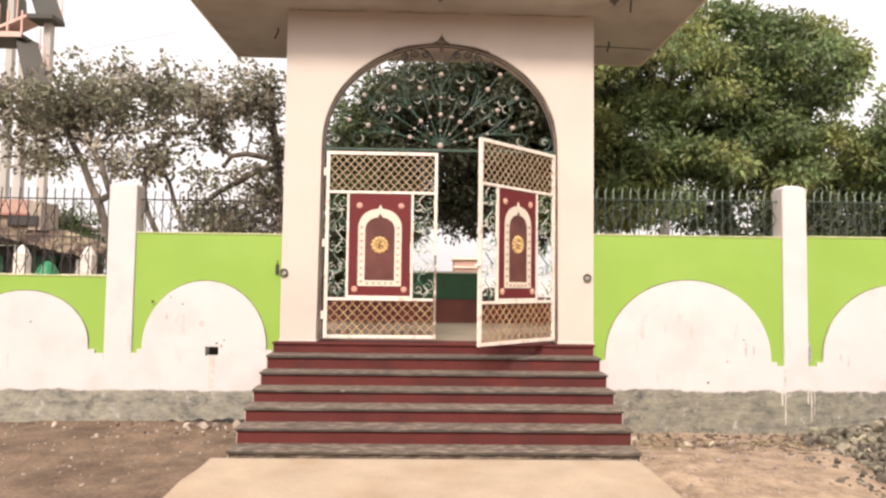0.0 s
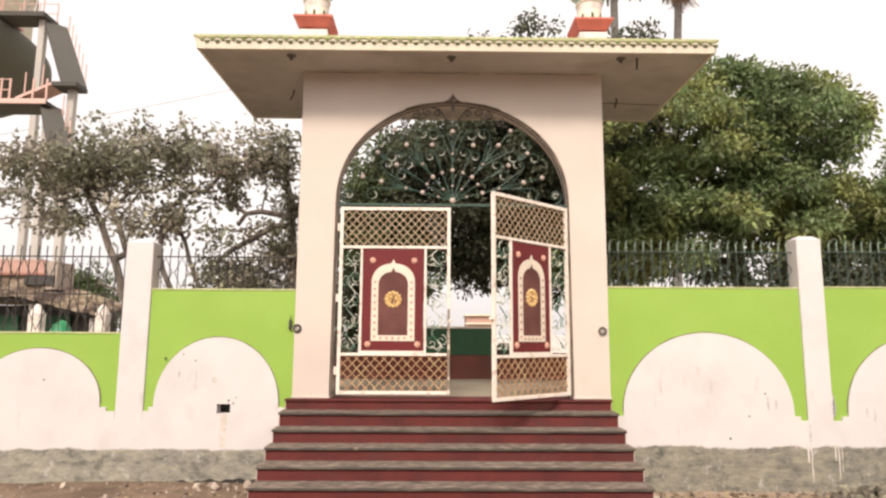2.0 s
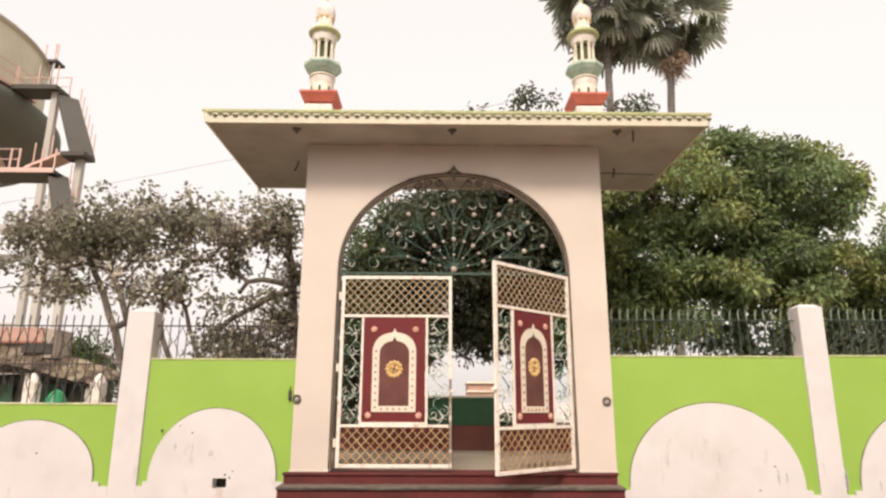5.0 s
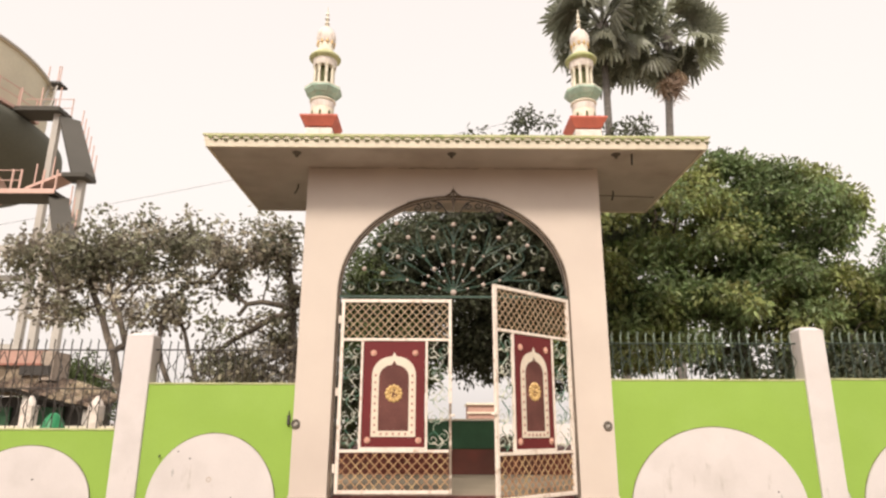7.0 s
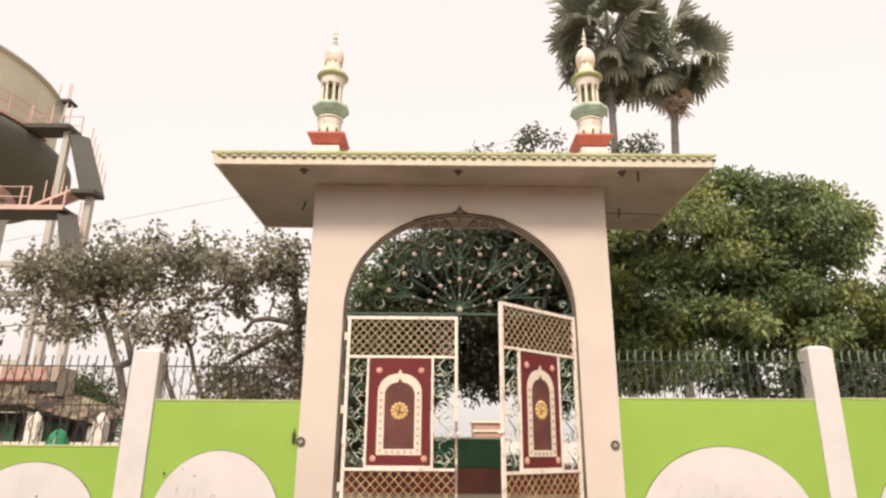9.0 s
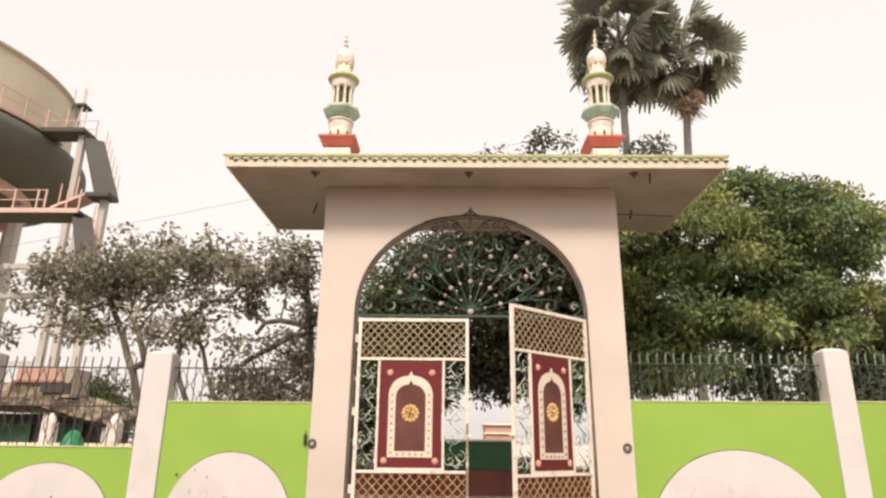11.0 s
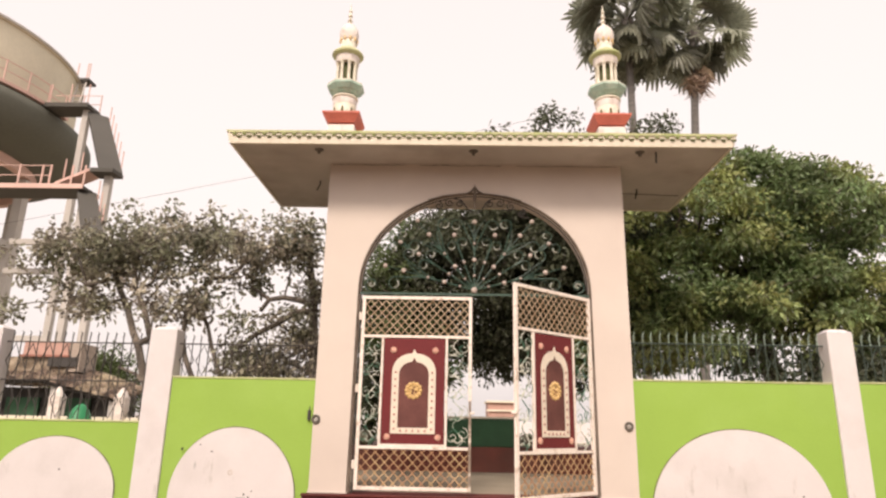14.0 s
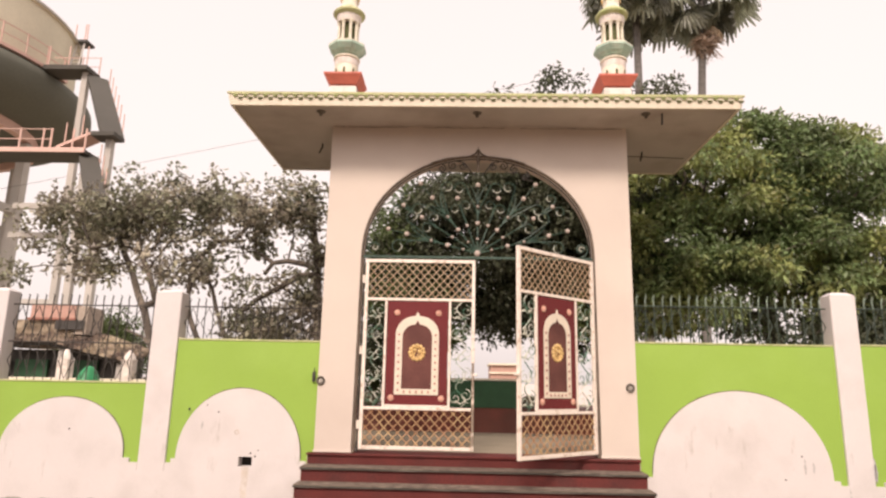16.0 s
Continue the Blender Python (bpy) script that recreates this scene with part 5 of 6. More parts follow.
# the dark tree right behind the gate, its hanging twigs seen through the arch
rng = random.Random(13)
blobs = [(0.6, 12.6, 5.1, 2.0, 1.4, 1.6), (2.4, 12.8, 5.0, 1.6, 1.5, 2.0), (1.6, 13.2, 3.6, 1.9, 1.2, 1.2), (-0.9, 13.0, 4.2, 1.1, 1.0, 1.0), (3.0, 13.0, 3.2, 1.2, 1.0, 1.1), (1.6, 12.0, 5.9, 1.9, 1.0, 1.0), (3.2, 12.2, 5.6, 1.2, 1.0, 1.4), (-0.45, 12.7, 5.2, 0.75, 0.7, 1.0)]
clumps = scatter(blobs, 800, rng, 0.25)
clumps += scatter([(0.45, 12.95, 3.3, 0.95, 0.35, 0.5)], 42, rng, 0.0)
clumps += scatter([(-1.25, 11.6, 2.3, 0.5, 0.4, 1.0)], 16, rng, 0.2)
clumps += [(2.3 + rng.uniform(-0.55, 0.5), 13 + rng.uniform(-0.4, 0.4), 8.0 + rng.uniform(0, 0.55)) for _ in range(5)]
clumps += [(4.1 + rng.uniform(-0.45, 0.45), 13 + rng.uniform(-0.4, 0.4), 7.95 + rng.uniform(0, 0.35)) for _ in range(5)]
clumps += [(0.85, 13.0, 7.95), (1.7, 13.0, 8.0)]
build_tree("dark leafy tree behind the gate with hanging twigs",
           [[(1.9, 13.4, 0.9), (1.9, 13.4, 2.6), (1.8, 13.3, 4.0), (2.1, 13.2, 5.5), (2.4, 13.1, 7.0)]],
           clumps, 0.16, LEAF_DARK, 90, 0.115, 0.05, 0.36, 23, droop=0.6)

rng = random.Random(17)
clumps = scatter([(-1.5, 12.9, 3.6, 1.1, 0.7, 1.1), (-0.7, 12.9, 3.3, 0.8, 0.6, 1.0), (-1.7, 12.8, 2.2, 0.8, 0.5, 0.8), (-1.3, 12.9, 4.7, 0.9, 0.6, 0.9)], 190, rng, 0.2) + scatter([(-1.15, 12.7, 5.55, 0.45, 0.3, 0.35)], 6, rng, 0.0)
build_tree("yellow-green small tree behind the gate", [[(-1.75, 12.9, 0.9), (-1.7, 12.9, 2.0), (-1.5, 12.9, 3.0)]], clumps, 0.09, LEAF_BUSH, 75, 0.11, 0.052, 0.32, 27, droop=0.4)

# bushes seen between the fence rods
rng = random.Random(14)
clumps = scatter([(-10.15, 18.4, 3.0, 0.85, 0.8, 0.8), (-9.6, 18.2, 2.5, 0.85, 0.8, 0.75), (-10.9, 18.4, 2.6, 0.7, 0.7, 0.6)], 120, rng, 0.2)
build_tree("rounded green bush behind the shelter", [[(-10.0, 18.2, 0.9), (-10.0, 18.2, 2.0)]], clumps, 0.07, LEAF_BUSH, 90, 0.10, 0.055, 0.26, 24)
rng = random.Random(15)
clumps = scatter([(-4.5, 15.5, 1.6, 3.0, 0.8, 0.7), (-6.8, 15.2, 1.9, 0.7, 0.5, 0.6)], 110, rng, 0.2)
build_tree("low dark shrubs along the court", [[(-4.5, 15.5, 0.9), (-4.5, 15.5, 1.4)], [(-6.8, 15.2, 0.9), (-6.8, 15.2, 1.5)]], clumps, 0.05, LEAF_DARK, 60, 0.12, 0.055, 0.34, 25)


# ---- fan palms ----
def frond_mesh(name, seed, dead=False):
    """A fan leaf: a stalk along +x and a pleated, drooping fan of blades that part near their tips."""
    g = random.Random(seed)
    bm = bmesh.new()
    stalk = 1.45 if not dead else 0.8
    tube(bm, [(0, 0, 0), (stalk * 0.5, 0, 0.05), (stalk, 0, 0.0)], [0.05, 0.035, 0.025], 5)
    n = 25
    root = Vector((stalk, 0, 0))
    for i in range(n):
        a = radians(-112 + 224 * i / (n - 1)) * (0.30 if dead else 1.0)
        L = (1.34 - 0.5 * abs(i / (n - 1) - 0.5)) * g.uniform(0.80, 1.08)
        d = Vector((math.cos(a), math.sin(a), 0))
        s = Vector((-d.y, d.x, 0))
        sag = (0.22 + 0.38 * abs(math.sin(a))) * (1 if not dead else 1.8) * g.uniform(0.8, 1.25)
        w = 0.085 if not dead else 0.04
        rows = [[bm.verts.new(root)] * 3]
        for f, k in ((0.45, 0.85), (0.75, 0.95), (1.0, 0.30)):
            m = root + d * L * f - Vector((0, 0, sag * L * f ** 2.2))
            if f == 1.0 and g.random() < 0.4:
                m -= Vector((0, 0, 0.22)) + d * 0.10
            rows.append([bm.verts.new(m - s * w * k), bm.verts.new(m + Vector((0, 0, 0.05 * k))), bm.verts.new(m + s * w * k)])
        for p, q in zip(rows, rows[1:]):
            for k in (0, 1):
                loop = [p[k], p[k + 1], q[k + 1], q[k]]
                bm.faces.new([v for c, v in enumerate(loop) if v not in loop[:c]])
    me = bpy.data.meshes.new(name)
    bm.to_mesh(me)
    bm.free()
    me.materials.append(FROND_DEAD if dead else FROND)
    return me


FRONDS = [frond_mesh("frond", s) for s in (1, 2, 3, 6, 7)]
DEAD_FRONDS = [frond_mesh("dead_frond", s, True) for s in (4, 5)]


def build_palm(x, y, crown_z, lean, seed, size=1.0, live=30, dead=14):
    g = random.Random(seed)
    palm = thing("palm_tree", "tall fan palm with a round dark crown and dead hanging fronds", "palm tree", (x - lean, y, 0.9), "fan palms")
    pts = [(x - lean + lean * (t ** 1.6), y, 0.9 + (crown_z - 0.9) * t) for t in [i / 14 for i in range(15)]]
    part("trunk", tube(bmesh.new(), pts, [0.24 - 0.07 * (i / 14) for i in range(15)], 10), PALM_BARK, palm, "straight grey ringed trunk", smooth=True)
    part("crown_heart", lathe(bmesh.new(), [(0.16, crown_z - 0.6), (0.34, crown_z - 0.2), (0.36, crown_z + 0.2), (0.12, crown_z + 0.6)], (x, y), 10), PALM_BARK, palm)
    base = origin(palm)
    for i in range(live):
        az_, el_ = 360 * (i * 0.381966) + g.uniform(-12, 12), 76 - 146 * (i / (live - 1)) + g.uniform(-10, 10)
        ob = new("frond", FRONDS[i % 5])
        ob.parent = palm
        k = size * g.uniform(0.82, 1.12)
        ob.matrix_basis = Matrix.Translation(Vector((x, y, crown_z + 0.15)) - base) @ Matrix.Rotation(radians(az_), 4, "Z") @ Matrix.Rotation(radians(-el_), 4, "Y") @ Matrix.Rotation(radians(g.uniform(-65, 65)), 4, "X") @ Matrix.Diagonal((k, k, k, 1))
    for i in range(dead):
        ob = new("dead_frond", DEAD_FRONDS[i % 2])
        ob.parent = palm
        k = size * g.uniform(0.7, 1.15)
        ob.matrix_basis = Matrix.Translation(Vector((x, y, crown_z - 1.25)) - base) @ Matrix.Rotation(radians(i * 137.5), 4, "Z") @ Matrix.Rotation(radians(g.uniform(66, 90)), 4, "Y") @ Matrix.Rotation(radians(g.uniform(-60, 60)), 4, "X") @ Matrix.Diagonal((k, k, k, 1))
    return palm


build_palm(8.8, 30.0, 22.5, 0.1, 31, 1.38, 38, 0)
build_palm(12.25, 30.0, 21.85, 1.0, 32, 1.1, 30, 13)


# ---- water tower ----
TC = (-30.0, 30.0)
TR = 8.45


def ring_band(r0, r1, z0, z1, sides=64, a0=0.0, a1=360.0):
    """A flat curved band between two radii, about the tower's middle."""
    bm = bmesh.new()
    rows = []
    full = abs(a1 - a0) >= 360
    n = sides if full else sides + 1
    for i in range(n):
        a = radians(a0 + (a1 - a0) * i / sides)
        rows.append([bm.verts.new((TC[0] + r * math.cos(a), TC[1] + r * math.sin(a), z)) for r, z in ((r0, z0), (r1, z0), (r1, z1), (r0, z1))])
    for i in range(sides):
        a, b = rows[i], rows[(i + 1) % n]
        for k in range(4):
            bm.faces.new((a[k], a[(k + 1) % 4], b[(k + 1) % 4], b[k]))
    if not full:
        bm.faces.new(rows[0])
        bm.faces.new(rows[-1][::-1])
    bmesh.ops.recalc_face_normals(bm, faces=bm.faces)
    return bm


def build_tower():
    t = thing("water_tower", "round overhead water tank on columns with salmon galleries and outside stairs", "water tower", (*TC, 0.0))
    part("tank", lathe(bmesh.new(), [(8.35, 16.8), (TR, 18.6), (TR, 20.3), (TR + 0.10, 20.3), (TR + 0.10, 20.5), (TR - 0.3, 20.65), (0.5, 21.9)], TC, 72), TANK_PAINT, t, "grey-cream tank wall", smooth=False)
    part("tank_floor", lathe(bmesh.new(), [(7.0, 14.5), (8.0, 14.72), (8.7, 14.92), (9.15, 15.2), (9.45, 15.6), (9.58, 16.1), (9.55, 16.5), (9.3, 16.70), (8.3, 16.72)], TC, 72), TANK_UNDER_SHADED, t, "cement underside of the tank, darkened for shade", smooth=True)
    part("gallery", ring_band(8.3, 9.5, 16.725, 16.88, 60, -200, 2), TANK_PINK, t, "salmon gallery round the tank")
    part("ring_beam", ring_band(6.75, 7.15, 14.05, 14.7), TANK_PINK, t, "salmon ring beam")
    part("rim", ring_band(TR + 0.10, TR + 0.17, 20.36, 20.48), TANK_GREY, t)
    r, z = 9.45, 16.88
    for h in (0.5, 1.0):
        part("gallery_rail", ring_band(r - 0.018, r + 0.018, z + h - 0.018, z + h + 0.018, 60, -200, 2), TANK_PINK, t)
    for k in range(28):
        a = radians(-200 + 7.4 * k)
        px, py = TC[0] + r * math.cos(a), TC[1] + r * math.sin(a)
        part("gallery_post", boxed(px - 0.025, px + 0.025, py - 0.025, py + 0.025, z, z + 1.05), TANK_PINK, t)
    for k in range(8):
        a = radians(45 * k + 16)
        px, py = TC[0] + 6.95 * math.cos(a), TC[1] + 6.95 * math.sin(a)
        part("column", boxed(px - 0.24, px + 0.24, py - 0.24, py + 0.24, -0.2, 13.95), TANK_GREY, t)
    for z in (3.3, 6.5, 10.3):
        part("brace_ring", ring_band(6.8, 7.1, z - 0.2, z + 0.2, 8, 16, 376), TANK_GREY, t)
    # outside stairs: a plate out from the gallery, a flight down to a landing, and on
    part("top_landing", boxed(-21.2, -18.45, 28.5, 29.7, 16.62, 16.84), STAIR_SHADED, t, "grey stair landing")
    for px, py in ((-20.4, 28.55), (-19.4, 28.55), (-18.5, 28.55), (-18.5, 29.65), (-19.4, 29.65)):
        part("landing_post", boxed(px - 0.022, px + 0.022, py - 0.022, py + 0.022, 16.84, 17.85), TANK_PINK, t)
    for z in (17.3, 17.8):
        part("landing_rail", boxed(-20.9, -18.5, 29.63, 29.66, z, z + 0.03), TANK_PINK, t)

    def flight(name, a, b, width, thick, posts=5, mat=STAIR_SHADED):
        a, b = Vector(a), Vector(b)
        d = (b - a)
        side = Vector((-d.y, d.x, 0)).normalized() * width / 2
        bm = bmesh.new()
        v = [bm.verts.new(p) for p in (a - side, a + side, b + side, b - side)]
        u = [bm.verts.new(q.co + Vector((0, 0, thick))) for q in v]
        bm.faces.new(v)
        bm.faces.new(u[::-1])
        for k in range(4):
            bm.faces.new((v[k], u[k], u[(k + 1) % 4], v[(k + 1) % 4]))
        bmesh.ops.recalc_face_normals(bm, faces=bm.faces)
        part(name, bm, mat, t, "cement stair flight")
        for k in range(posts):
            p = a + d * (k + 0.5) / posts
            q = p + side
            part("stair_post", boxed(q.x - 0.02, q.x + 0.02, q.y - 0.02, q.y + 0.02, q.z, q.z + 1.0), TANK_PINK, t)

    flight("stair_flight", (-18.25, 29.2, 16.35), (-15.32, 26.1, 12.1), 0.95, 0.2, 6)
    part("half_landing", boxed(-15.85, -14.85, 25.4, 26.3, 11.95, 12.13), STAIR_SHADED, t, "grey half landing")
    flight("salmon_flight", (-15.9, 25.9, 12.0), (-17.3, 25.9, 11.35), 0.9, 0.12, 2, TANK_PINK)
    part("walkway", boxed(-21.0, -16.0, 25.4, 26.7, 11.14, 11.30), STAIR_SHADED, t, "grey walkway")
    part("walkway_edge", boxed(-21.0, -16.0, 25.34, 25.398, 11.16, 11.36), TANK_PINK, t, "salmon walkway kerb")
    for px in (-20.9, -19.9, -18.9, -17.9, -17.55, -16.6, -16.05):
        part("walkway_post", boxed(px - 0.03, px + 0.03, 25.42, 25.48, 11.30, 12.25), TANK_PINK, t)
    for z in (11.75, 12.2):
        part("walkway_rail", boxed(-21.0, -17.55, 25.43, 25.46, z, z + 0.03), TANK_PINK, t)
    flight("lower_flight", (-16.1, 25.9, 11.05), (-14.1, 23.4, 8.6), 0.75, 0.18, 3)
    for x, y, top in ((-18.72, 29.0, 16.62), (-16.35, 26.2, 11.14), (-15.3, 26.0, 11.95)):
        part("stair_column", boxed(x - 0.14, x + 0.14, y - 0.14, y + 0.14, -0.2, top), TANK_GREY, t)
    for z in (9.77, 8.35, 5.2):
        part("tie_beam", boxed(-21.3, -18.7, 28.9, 29.15, z - 0.13, z + 0.13), TANK_GREY, t)
    part("ladder_platform", boxed(-22.15, -21.3, 32.6, 33.4, 20.42, 20.56), IRON_DARK, t, "dark ladder platform")
    for x in (-22.0, -21.45, -21.33):
        part("platform_post", boxed(x - 0.022, x + 0.022, 32.6, 32.65, 20.56, 21.5), TANK_PINK, t)
    for d in (-0.22, 0.22):
        part("ladder_rail", tube(bmesh.new(), [(-20.5 + d, 30.5, 17.2), (-21.75 + d, 32.8, 20.42)], 0.045, 6), TANK_GREY, t)
    for k in range(9):
        f = (k + 0.6) / 9.5
        x, y, z = -20.5 - 1.25 * f, 30.5 + 2.3 * f, 17.2 + 3.22 * f
        part("rung", tube(bmesh.new(), [(x - 0.22, y, z), (x + 0.22, y, z)], 0.03, 5), TANK_GREY, t)


build_tower()
bm = tube(bmesh.new(), [(-26 + 30 * k / 20, 30.0, 10.25 + 6.7 * k / 20 - 0.15 * math.sin(math.pi * k / 20)) for k in range(21)], 0.009, 5)
single("overhead_cable", bm, IRON_DARK, "thin dark cable across the sky", "cable")


# ---- behind the gate and the fence ----
plinth = thing("platform", "low platform with a rust red foot and a deep green wall", "platform", (2.0, 12.6, FLOOR))
part("plinth", boxed(-3.2, 9.0, 12.2, 15.5, FLOOR - 0.1, 1.40), RUST_WALL, plinth, "rust red plinth")
part("green_wall", boxed(-0.62, 1.06, 12.24, 12.46, 1.40, 1.90, bevel=0.008), DEEP_GREEN, plinth, "deep green low wall")
part("coping", boxed(-0.64, 1.08, 12.21, 12.49, 1.90, 1.935), CREAM, plinth)
for x, y, r in ((1.34, 12.7, 0.16), (-1.98, 12.6, 0.24), (-1.72, 12.55, 0.15)):
    bm = bmesh.new()
    made = bmesh.ops.create_icosphere(bm, subdivisions=3, radius=r, matrix=Matrix.LocRotScale((x, y, 1.40 + r * 0.6), None, (1.0, 0.8, 0.95)))
    for v in made["verts"]:
        v.co += (v.co - Vector((x, y, 1.5))) * 0.35 * noise.noise(v.co * 5.5)
        v.co.z = max(v.co.z, 1.398)
    single("boulder", bm, RUBBLE, "dark rough boulder lying on the platform", "rock", "boulders on the platform", smooth=True)
far = thing("far_house", "low pale pink flat-roofed outbuilding beyond the court", "house", (1.7, 26.0, FLOOR))
part("wall", boxed(1.18, 2.2, 25.0, 27, FLOOR - 0.1, 2.62), PINK_WALL, far)
part("roof", boxed(1.12, 2.26, 24.9, 27.1, 2.62, 2.69), CREAM, far)
part("ledge", boxed(1.12, 2.26, 24.92, 25.0, 2.30, 2.36), CREAM, far)
fence_wall = thing("court_wall", "low white wall with posts across the court", "wall", (0, 34, FLOOR), kind="structure")
part("wall_body", boxed(-40, 40, 36, 36.2, FLOOR - 0.1, 2.0), WHITEWASH, fence_wall)

shelter = thing("shelter", "old shelter with a sagging brown tiled roof on pale posts", "shelter", (-10.2, 16.6, FLOOR))
g = random.Random(8)


def tile_course(line, y0, y1):
    """One course of rough clay tiles that follows a sagging line of (x, z)."""
    bm = bmesh.new()
    n = 26
    for i in range(n):
        f0, f1 = i / n, (i + 0.9) / n
        xs = [p[0] for p in line]
        x0, x1 = (xs[0] + (xs[-1] - xs[0]) * f for f in (f0, f1))
        z0, z1 = (float(np.interp(x, xs, [p[1] for p in line])) + g.uniform(-0.018, 0.018) for x in (x0, x1))
        prism(bm, [(x0, z0), ((x0 + x1) / 2, (z0 + z1) / 2 + 0.045), (x1, z1), (x1, z1 - 0.05), (x0, z0 - 0.05)], y0 + g.uniform(-0.04, 0.04), y1)
    return bm


for k in range(6):
    rise, y0 = 0.075 * k, 15.8 + 0.22 * k
    part("tile_course", tile_course([(-11.9, 2.70 + rise), (-11.2, 2.68 + rise), (-10.3, 2.74 + rise), (-9.3, 2.50 + rise), (-8.15, 2.26 + rise * 0.7)], y0, y0 + 0.34), SHED_ROOF, shelter, "sagging course of grey-brown tiles")
part("eave_beam", tube(bmesh.new(), [(-11.9, 15.95, 2.60), (-11.2, 15.95, 2.58), (-10.3, 15.95, 2.64), (-9.3, 15.95, 2.40), (-8.2, 15.95, 2.17)], 0.05, 6), IRON_DARK, shelter, "dark sagging eave beam")
part("upper_wall", boxed(-11.15, -9.98, 16.4, 17.3, 3.30, 3.66, bevel=0.01), PINK_WALL, shelter, "salmon upper wall")
part("upper_ledge", boxed(-11.2, -9.93, 16.34, 17.35, 3.26, 3.31), FADED_RED, shelter, "dark red ledge")
part("side_block", boxed(-9.975, -9.66, 16.42, 17.2, 2.9, 3.62, bevel=0.01), STONE, shelter)
# flat dark plate painted as the shade of an opening
part("opening", boxed(-10.45, -9.70, 16.36, 16.40, 3.02, 3.258), IRON_DARK, shelter, "dark plate for the shaded opening under the ledge")
part("base_wall", boxed(-11.6, -9.98, 16.45, 17.3, 2.55, 3.26), SHED_ROOF, shelter)
# back wall coloured near black to paint the shelter's inner shade
part("back_wall", boxed(-12.6, -8.2, 16.6, 16.75, FLOOR - 0.05, 2.5), IRON_DARK, shelter, "back wall darkened for the shade inside the shelter")
for x in (-12.0, -11.0, -9.7):
    part("green_board", boxed(x - 0.42, x + 0.42, 16.50, 16.56, 1.6, 2.25), DEEP_GREEN, shelter, "faded green board in the shade")
for x in (-11.4, -9.95, -8.45):
    part("post", boxed(x - 0.07, x + 0.07, 16.0, 16.14, FLOOR - 0.05, 2.55 if x < -9 else 2.2), TANK_GREY, shelter)
for x in (-9.03, -7.56, -6.2, -10.9):
    bm = bmesh.new()
    box(bm, x - 0.13, x + 0.13, 14.6, 14.86, FLOOR - 0.05, 2.24, bevel=0.02)
    lathe(bm, [(0.15, 2.22), (0.10, 2.34), (0.03, 2.44)], (x, 14.73), 10)
    single("gate_post", bm, PINKWHITE, "short white post in the court", "post", "white posts in the court")
low_wall = thing("low_wall", "low cream wall in the court", "wall", (-9, 14.9, FLOOR), kind="structure")
part("wall_body", boxed(-13, -4.5, 14.66, 14.80, FLOOR - 0.05, 1.80), CREAM, low_wall)
bm = bmesh.new()
rings = []
for i in range(9):
    a = math.pi / 2 * i / 8
    rings.append([bm.verts.new((-8.16 + 0.34 * math.cos(a) * (1 + 0.06 * math.sin(k * 3.0)) * math.cos(2 * math.pi * k / 20), 14.2 + 0.36 * math.cos(a) * math.sin(2 * math.pi * k / 20), 0.962 + 1.11 * math.sin(a))) for k in range(20)])
for a, b in zip(rings, rings[1:]):
    for k in range(20):
        bm.faces.new((a[k], a[(k + 1) % 20], b[(k + 1) % 20], b[k]))
bm.faces.new(rings[0][::-1])
single("covered_heap", bm, TARP, "bright green sheet over a heap in the court", "sheet", smooth=True)


# ---- rubble and stones ----
def rock(bm, x, y, z, r, g):
    made = bmesh.ops.create_icosphere(bm, subdivisions=1, radius=r, matrix=Matrix.LocRotScale((x, y, z), Euler([g.uniform(0, 6) for _ in range(3)]), (g.uniform(0.7, 1.3), g.uniform(0.6, 1.1), g.uniform(0.45, 0.85))))
    for v in made["verts"]:
        v.co += Vector([g.uniform(-1, 1) for _ in range(3)]) * r * 0.22


g = random.Random(41)


def heap_edge(y):
    return 3.95 + 0.22 * (y - 5.4) + 0.12 * math.sin(y * 3.1)


def heap_top(x, y):
    t = max(0.0, min(1.0, (x - heap_edge(y)) / 1.9))
    return 0.42 * t * t * (3 - 2 * t) * max(0.0, 1 - max(0.0, (y - 7.4) / 1.4))


heap = thing("rubble_heap", "heap of broken grey concrete and stones by the wall", "rubble", (5.5, 6.6, -0.05))
ROCKS = []
for i in range(7):
    bm = bmesh.new()
    rock(bm, 0, 0, 0, 1.0, g)
    me = bpy.data.meshes.new("rubble_stone")
    bm.to_mesh(me)
    bm.free()
    me.materials.append(RUBBLE)
    ROCKS.append(me)
small = bmesh.new()
count = 0
for i in range(2300):
    x, y = 3.7 + 3.2 * g.random(), 4.3 + 3.75 * g.random()
    edge = heap_edge(y)
    if x < edge - 0.5 or x < edge and g.random() < 0.86:
        continue
    top = heap_top(x, y)
    r = 0.018 + (0.080 if x > edge + 0.1 else 0.03) * g.random() ** 2.2
    z = ground_height(x, y) + top * (0.55 + 0.45 * g.random())
    if r > 0.045 and count < 280:
        count += 1
        ob = new("rubble_stone", ROCKS[i % 7])
        ob.parent = heap
        ob.matrix_basis = Matrix.LocRotScale(Vector((x, y, z)) - heap.location, Euler([g.uniform(0, 6) for _ in range(3)]), (r, r, r))
    else:
        rock(small, x, y, z, r, g)
part("small_rubble", small, RUBBLE, heap, kind="stuff")
bm = bmesh.new()
mound = []
for j in range(15):
    for i in range(15):
        x, y = 3.9 + 3.3 * i / 14, 4.2 + 3.88 * j / 14
        h = heap_top(x, y)
        mound.append(bm.verts.new((x, y, ground_height(x, y) - 0.03 + h * 0.8)))
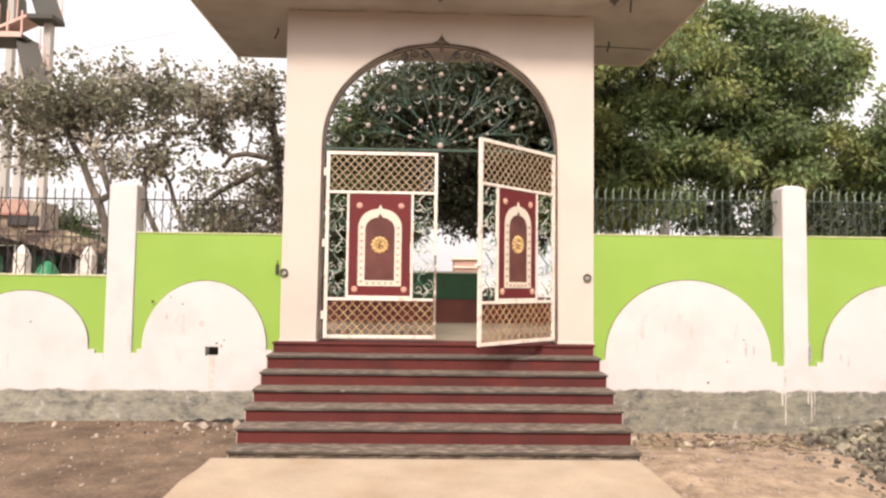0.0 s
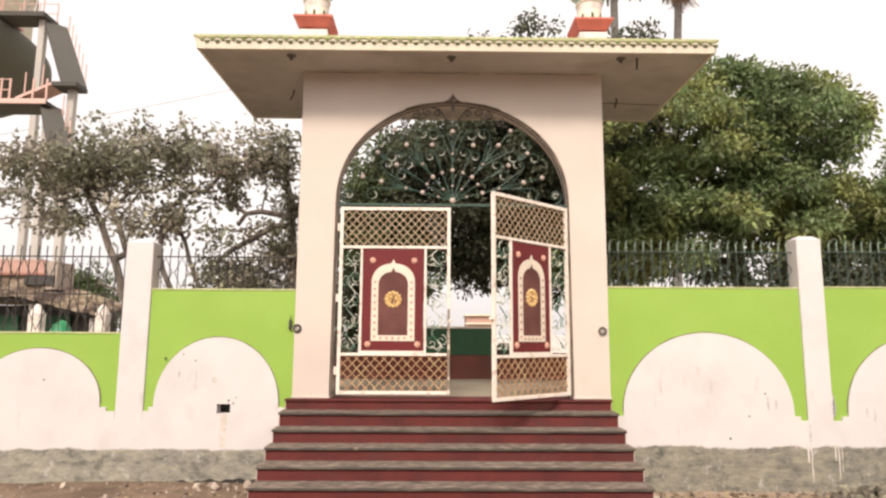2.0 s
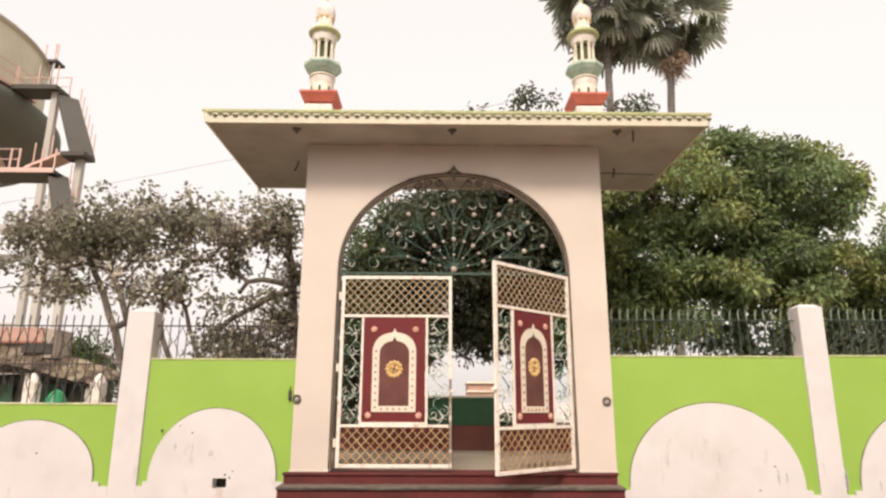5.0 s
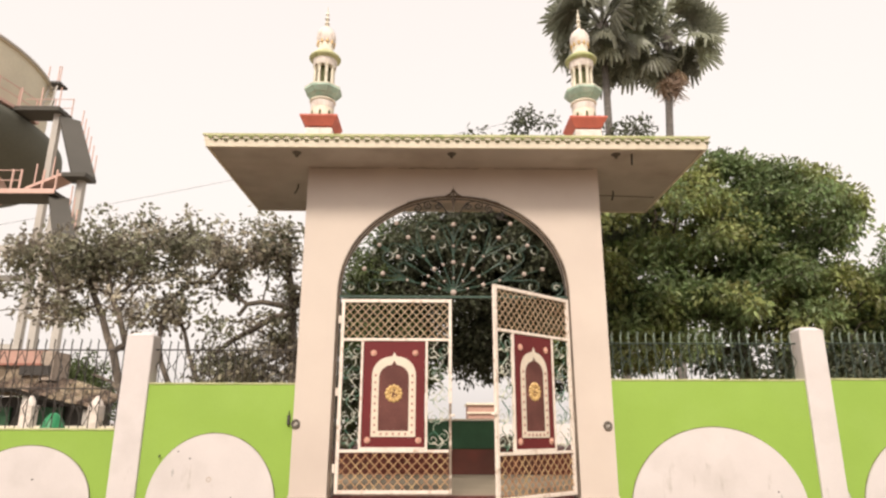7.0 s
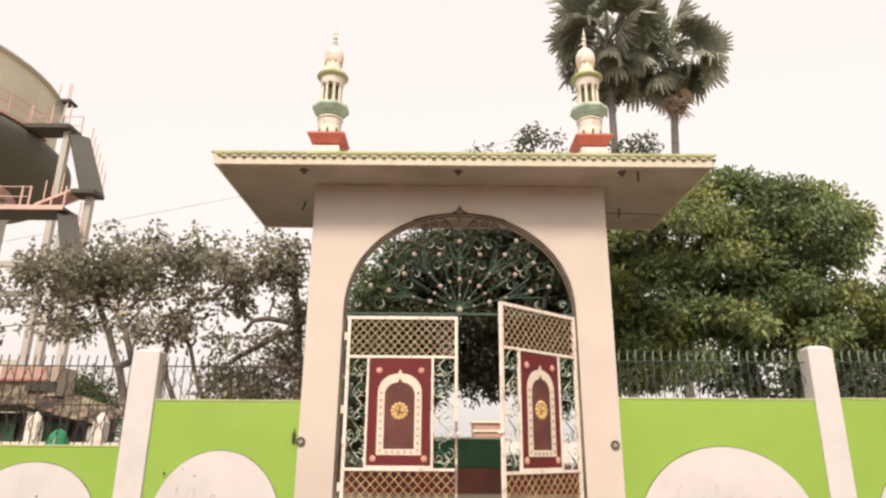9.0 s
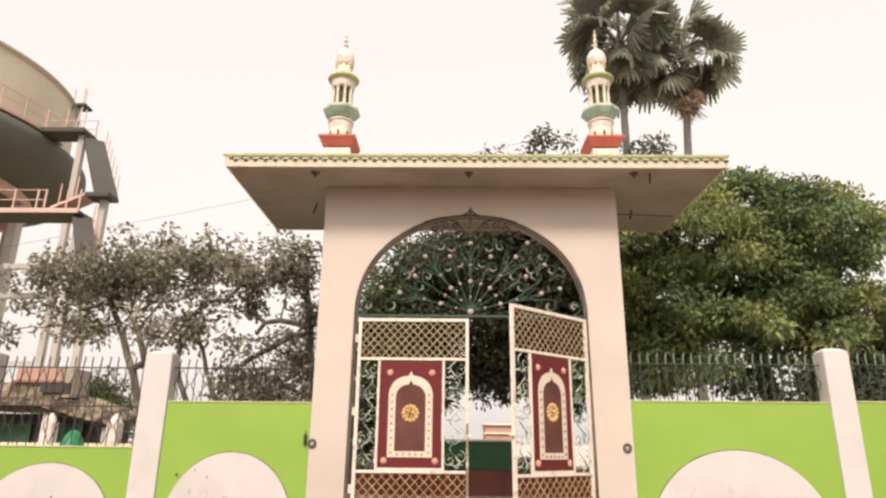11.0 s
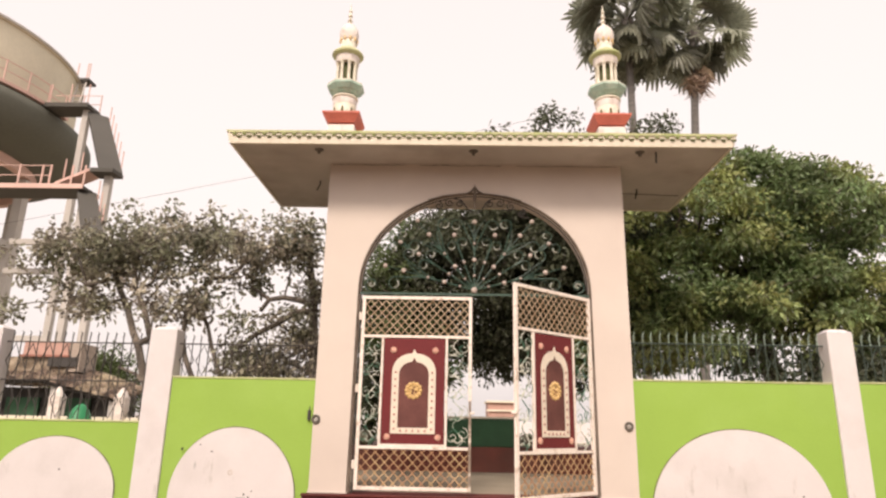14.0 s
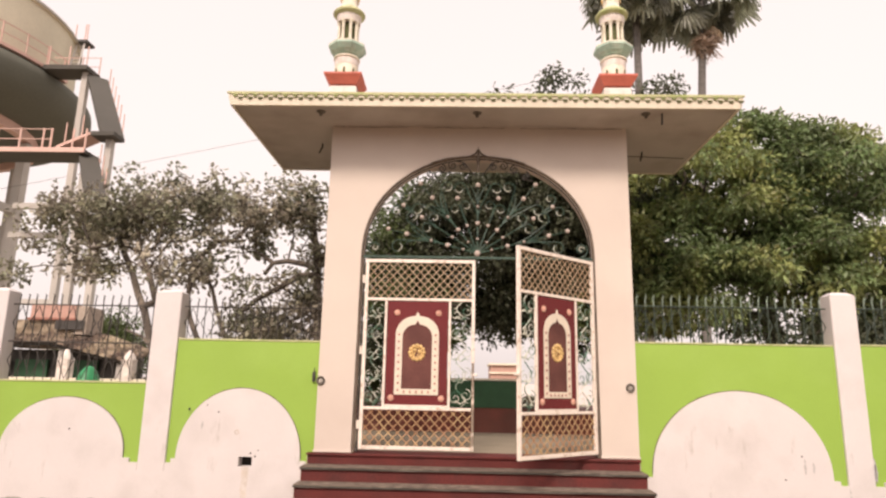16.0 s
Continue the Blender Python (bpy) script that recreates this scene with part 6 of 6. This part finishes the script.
for j in range(14):
    for i in range(14):
        bm.faces.new((mound[j * 15 + i], mound[j * 15 + i + 1], mound[j * 15 + i + 16], mound[j * 15 + i + 15]))
part("rubble_mound", bm, RUBBLE, heap, "fine grey debris under the stones", smooth=True)
bm = bmesh.new()
for i in range(760):
    side = g.random() < 0.27
    x = g.uniform(-5.4, -1.95) if side else g.uniform(2.2, 5.6)
    y = 8.1 - 2.7 * g.random() ** 1.25
    rock(bm, x, y, ground_height(x, y) + 0.003, g.uniform(0.006, 0.022) + 0.016 * g.random() ** 6, g)
tagged(single("gravel", bm, STONE, "scattered pebbles and crumbs of plaster on the earth", "gravel"), kind="stuff")
for x, y, r in ((-2.42, 7.75, 0.055), (-2.55, 7.72, 0.07), (-2.78, 7.78, 0.05), (-2.35, 7.6, 0.035), (-2.2, 7.82, 0.055), (-2.68, 7.6, 0.03), (-2.48, 7.62, 0.045), (-2.62, 7.82, 0.04), (-2.30, 7.70, 0.03), (-2.50, 7.52, 0.022), (-2.72, 7.68, 0.028), (-2.12, 7.65, 0.03), (-2.86, 7.70, 0.022), (-4.3, 7.75, 0.05), (2.5, 7.6, 0.06), (3.0, 7.3, 0.05), (3.3, 7.35, 0.075), (3.55, 7.4, 0.06), (2.75, 6.9, 0.04), (2.9, 6.3, 0.04)):
    bm = bmesh.new()
    rock(bm, x, y, ground_height(x, y) + r * 0.25, r, g)
    single("stone", bm, STONE, "broken pale stone lying on the earth", "stone", "loose stones")
bm = bmesh.new()
for i in range(230):
    x = 2.3 + 2.9 * g.random()
    y = 7.98 - 0.75 * g.random() ** 1.5 - 0.25 * (x - 2.3) * g.random()
    z = ground_height(x, y) + 0.008
    a, n = g.uniform(0, math.pi), g.uniform(0.03, 0.16)
    tube(bm, [(x, y, z), (x + n * 0.5 * math.cos(a), y + n * 0.5 * math.sin(a), z + g.uniform(0, 0.02)), (x + n * math.cos(a), y + n * math.sin(a), z)], g.uniform(0.003, 0.009), 4)
for i in range(70):
    x = g.choice((g.uniform(2.25, 5.0), g.uniform(-3.6, -1.95)))
    y = 8.02 - 0.9 * g.random() ** 1.2
    rock(bm, x, y, ground_height(x, y) + 0.004, g.uniform(0.010, 0.032), g)
for i in range(110):
    x = 2.25 + 2.6 * g.random()
    y = 7.72 - 0.20 * (x - 2.3) + g.gauss(0, 0.30) + 0.12 * math.sin(x * 7)
    if y > 8.0:
        continue
    made = bmesh.ops.create_cube(bm, size=1.0, matrix=Matrix.LocRotScale((x, y, ground_height(x, y) + 0.012), Euler((g.uniform(-0.5, 0.5), g.uniform(-0.4, 0.4), g.uniform(0, 6))), (g.uniform(0.03, 0.16), g.uniform(0.008, 0.035), g.uniform(0.004, 0.012))))
    for v in made["verts"]:
        v.co += Vector((g.uniform(-1, 1), g.uniform(-1, 1), 0)) * 0.008
for i in range(7):
    x0, y0 = 2.35 + 0.13 * i, 7.0 + 0.06 * i
    tube(bm, [(x0 + 0.28 * k + g.uniform(-0.02, 0.02), y0 + 0.10 * k + g.uniform(-0.03, 0.03), ground_height(x0 + 0.28 * k, y0 + 0.10 * k) + 0.010) for k in range(g.randint(3, 6))], g.uniform(0.004, 0.009), 5)
tagged(single("litter", bm, TWIG, "dry twigs and clods of earth along the wall", "litter"), kind="stuff")
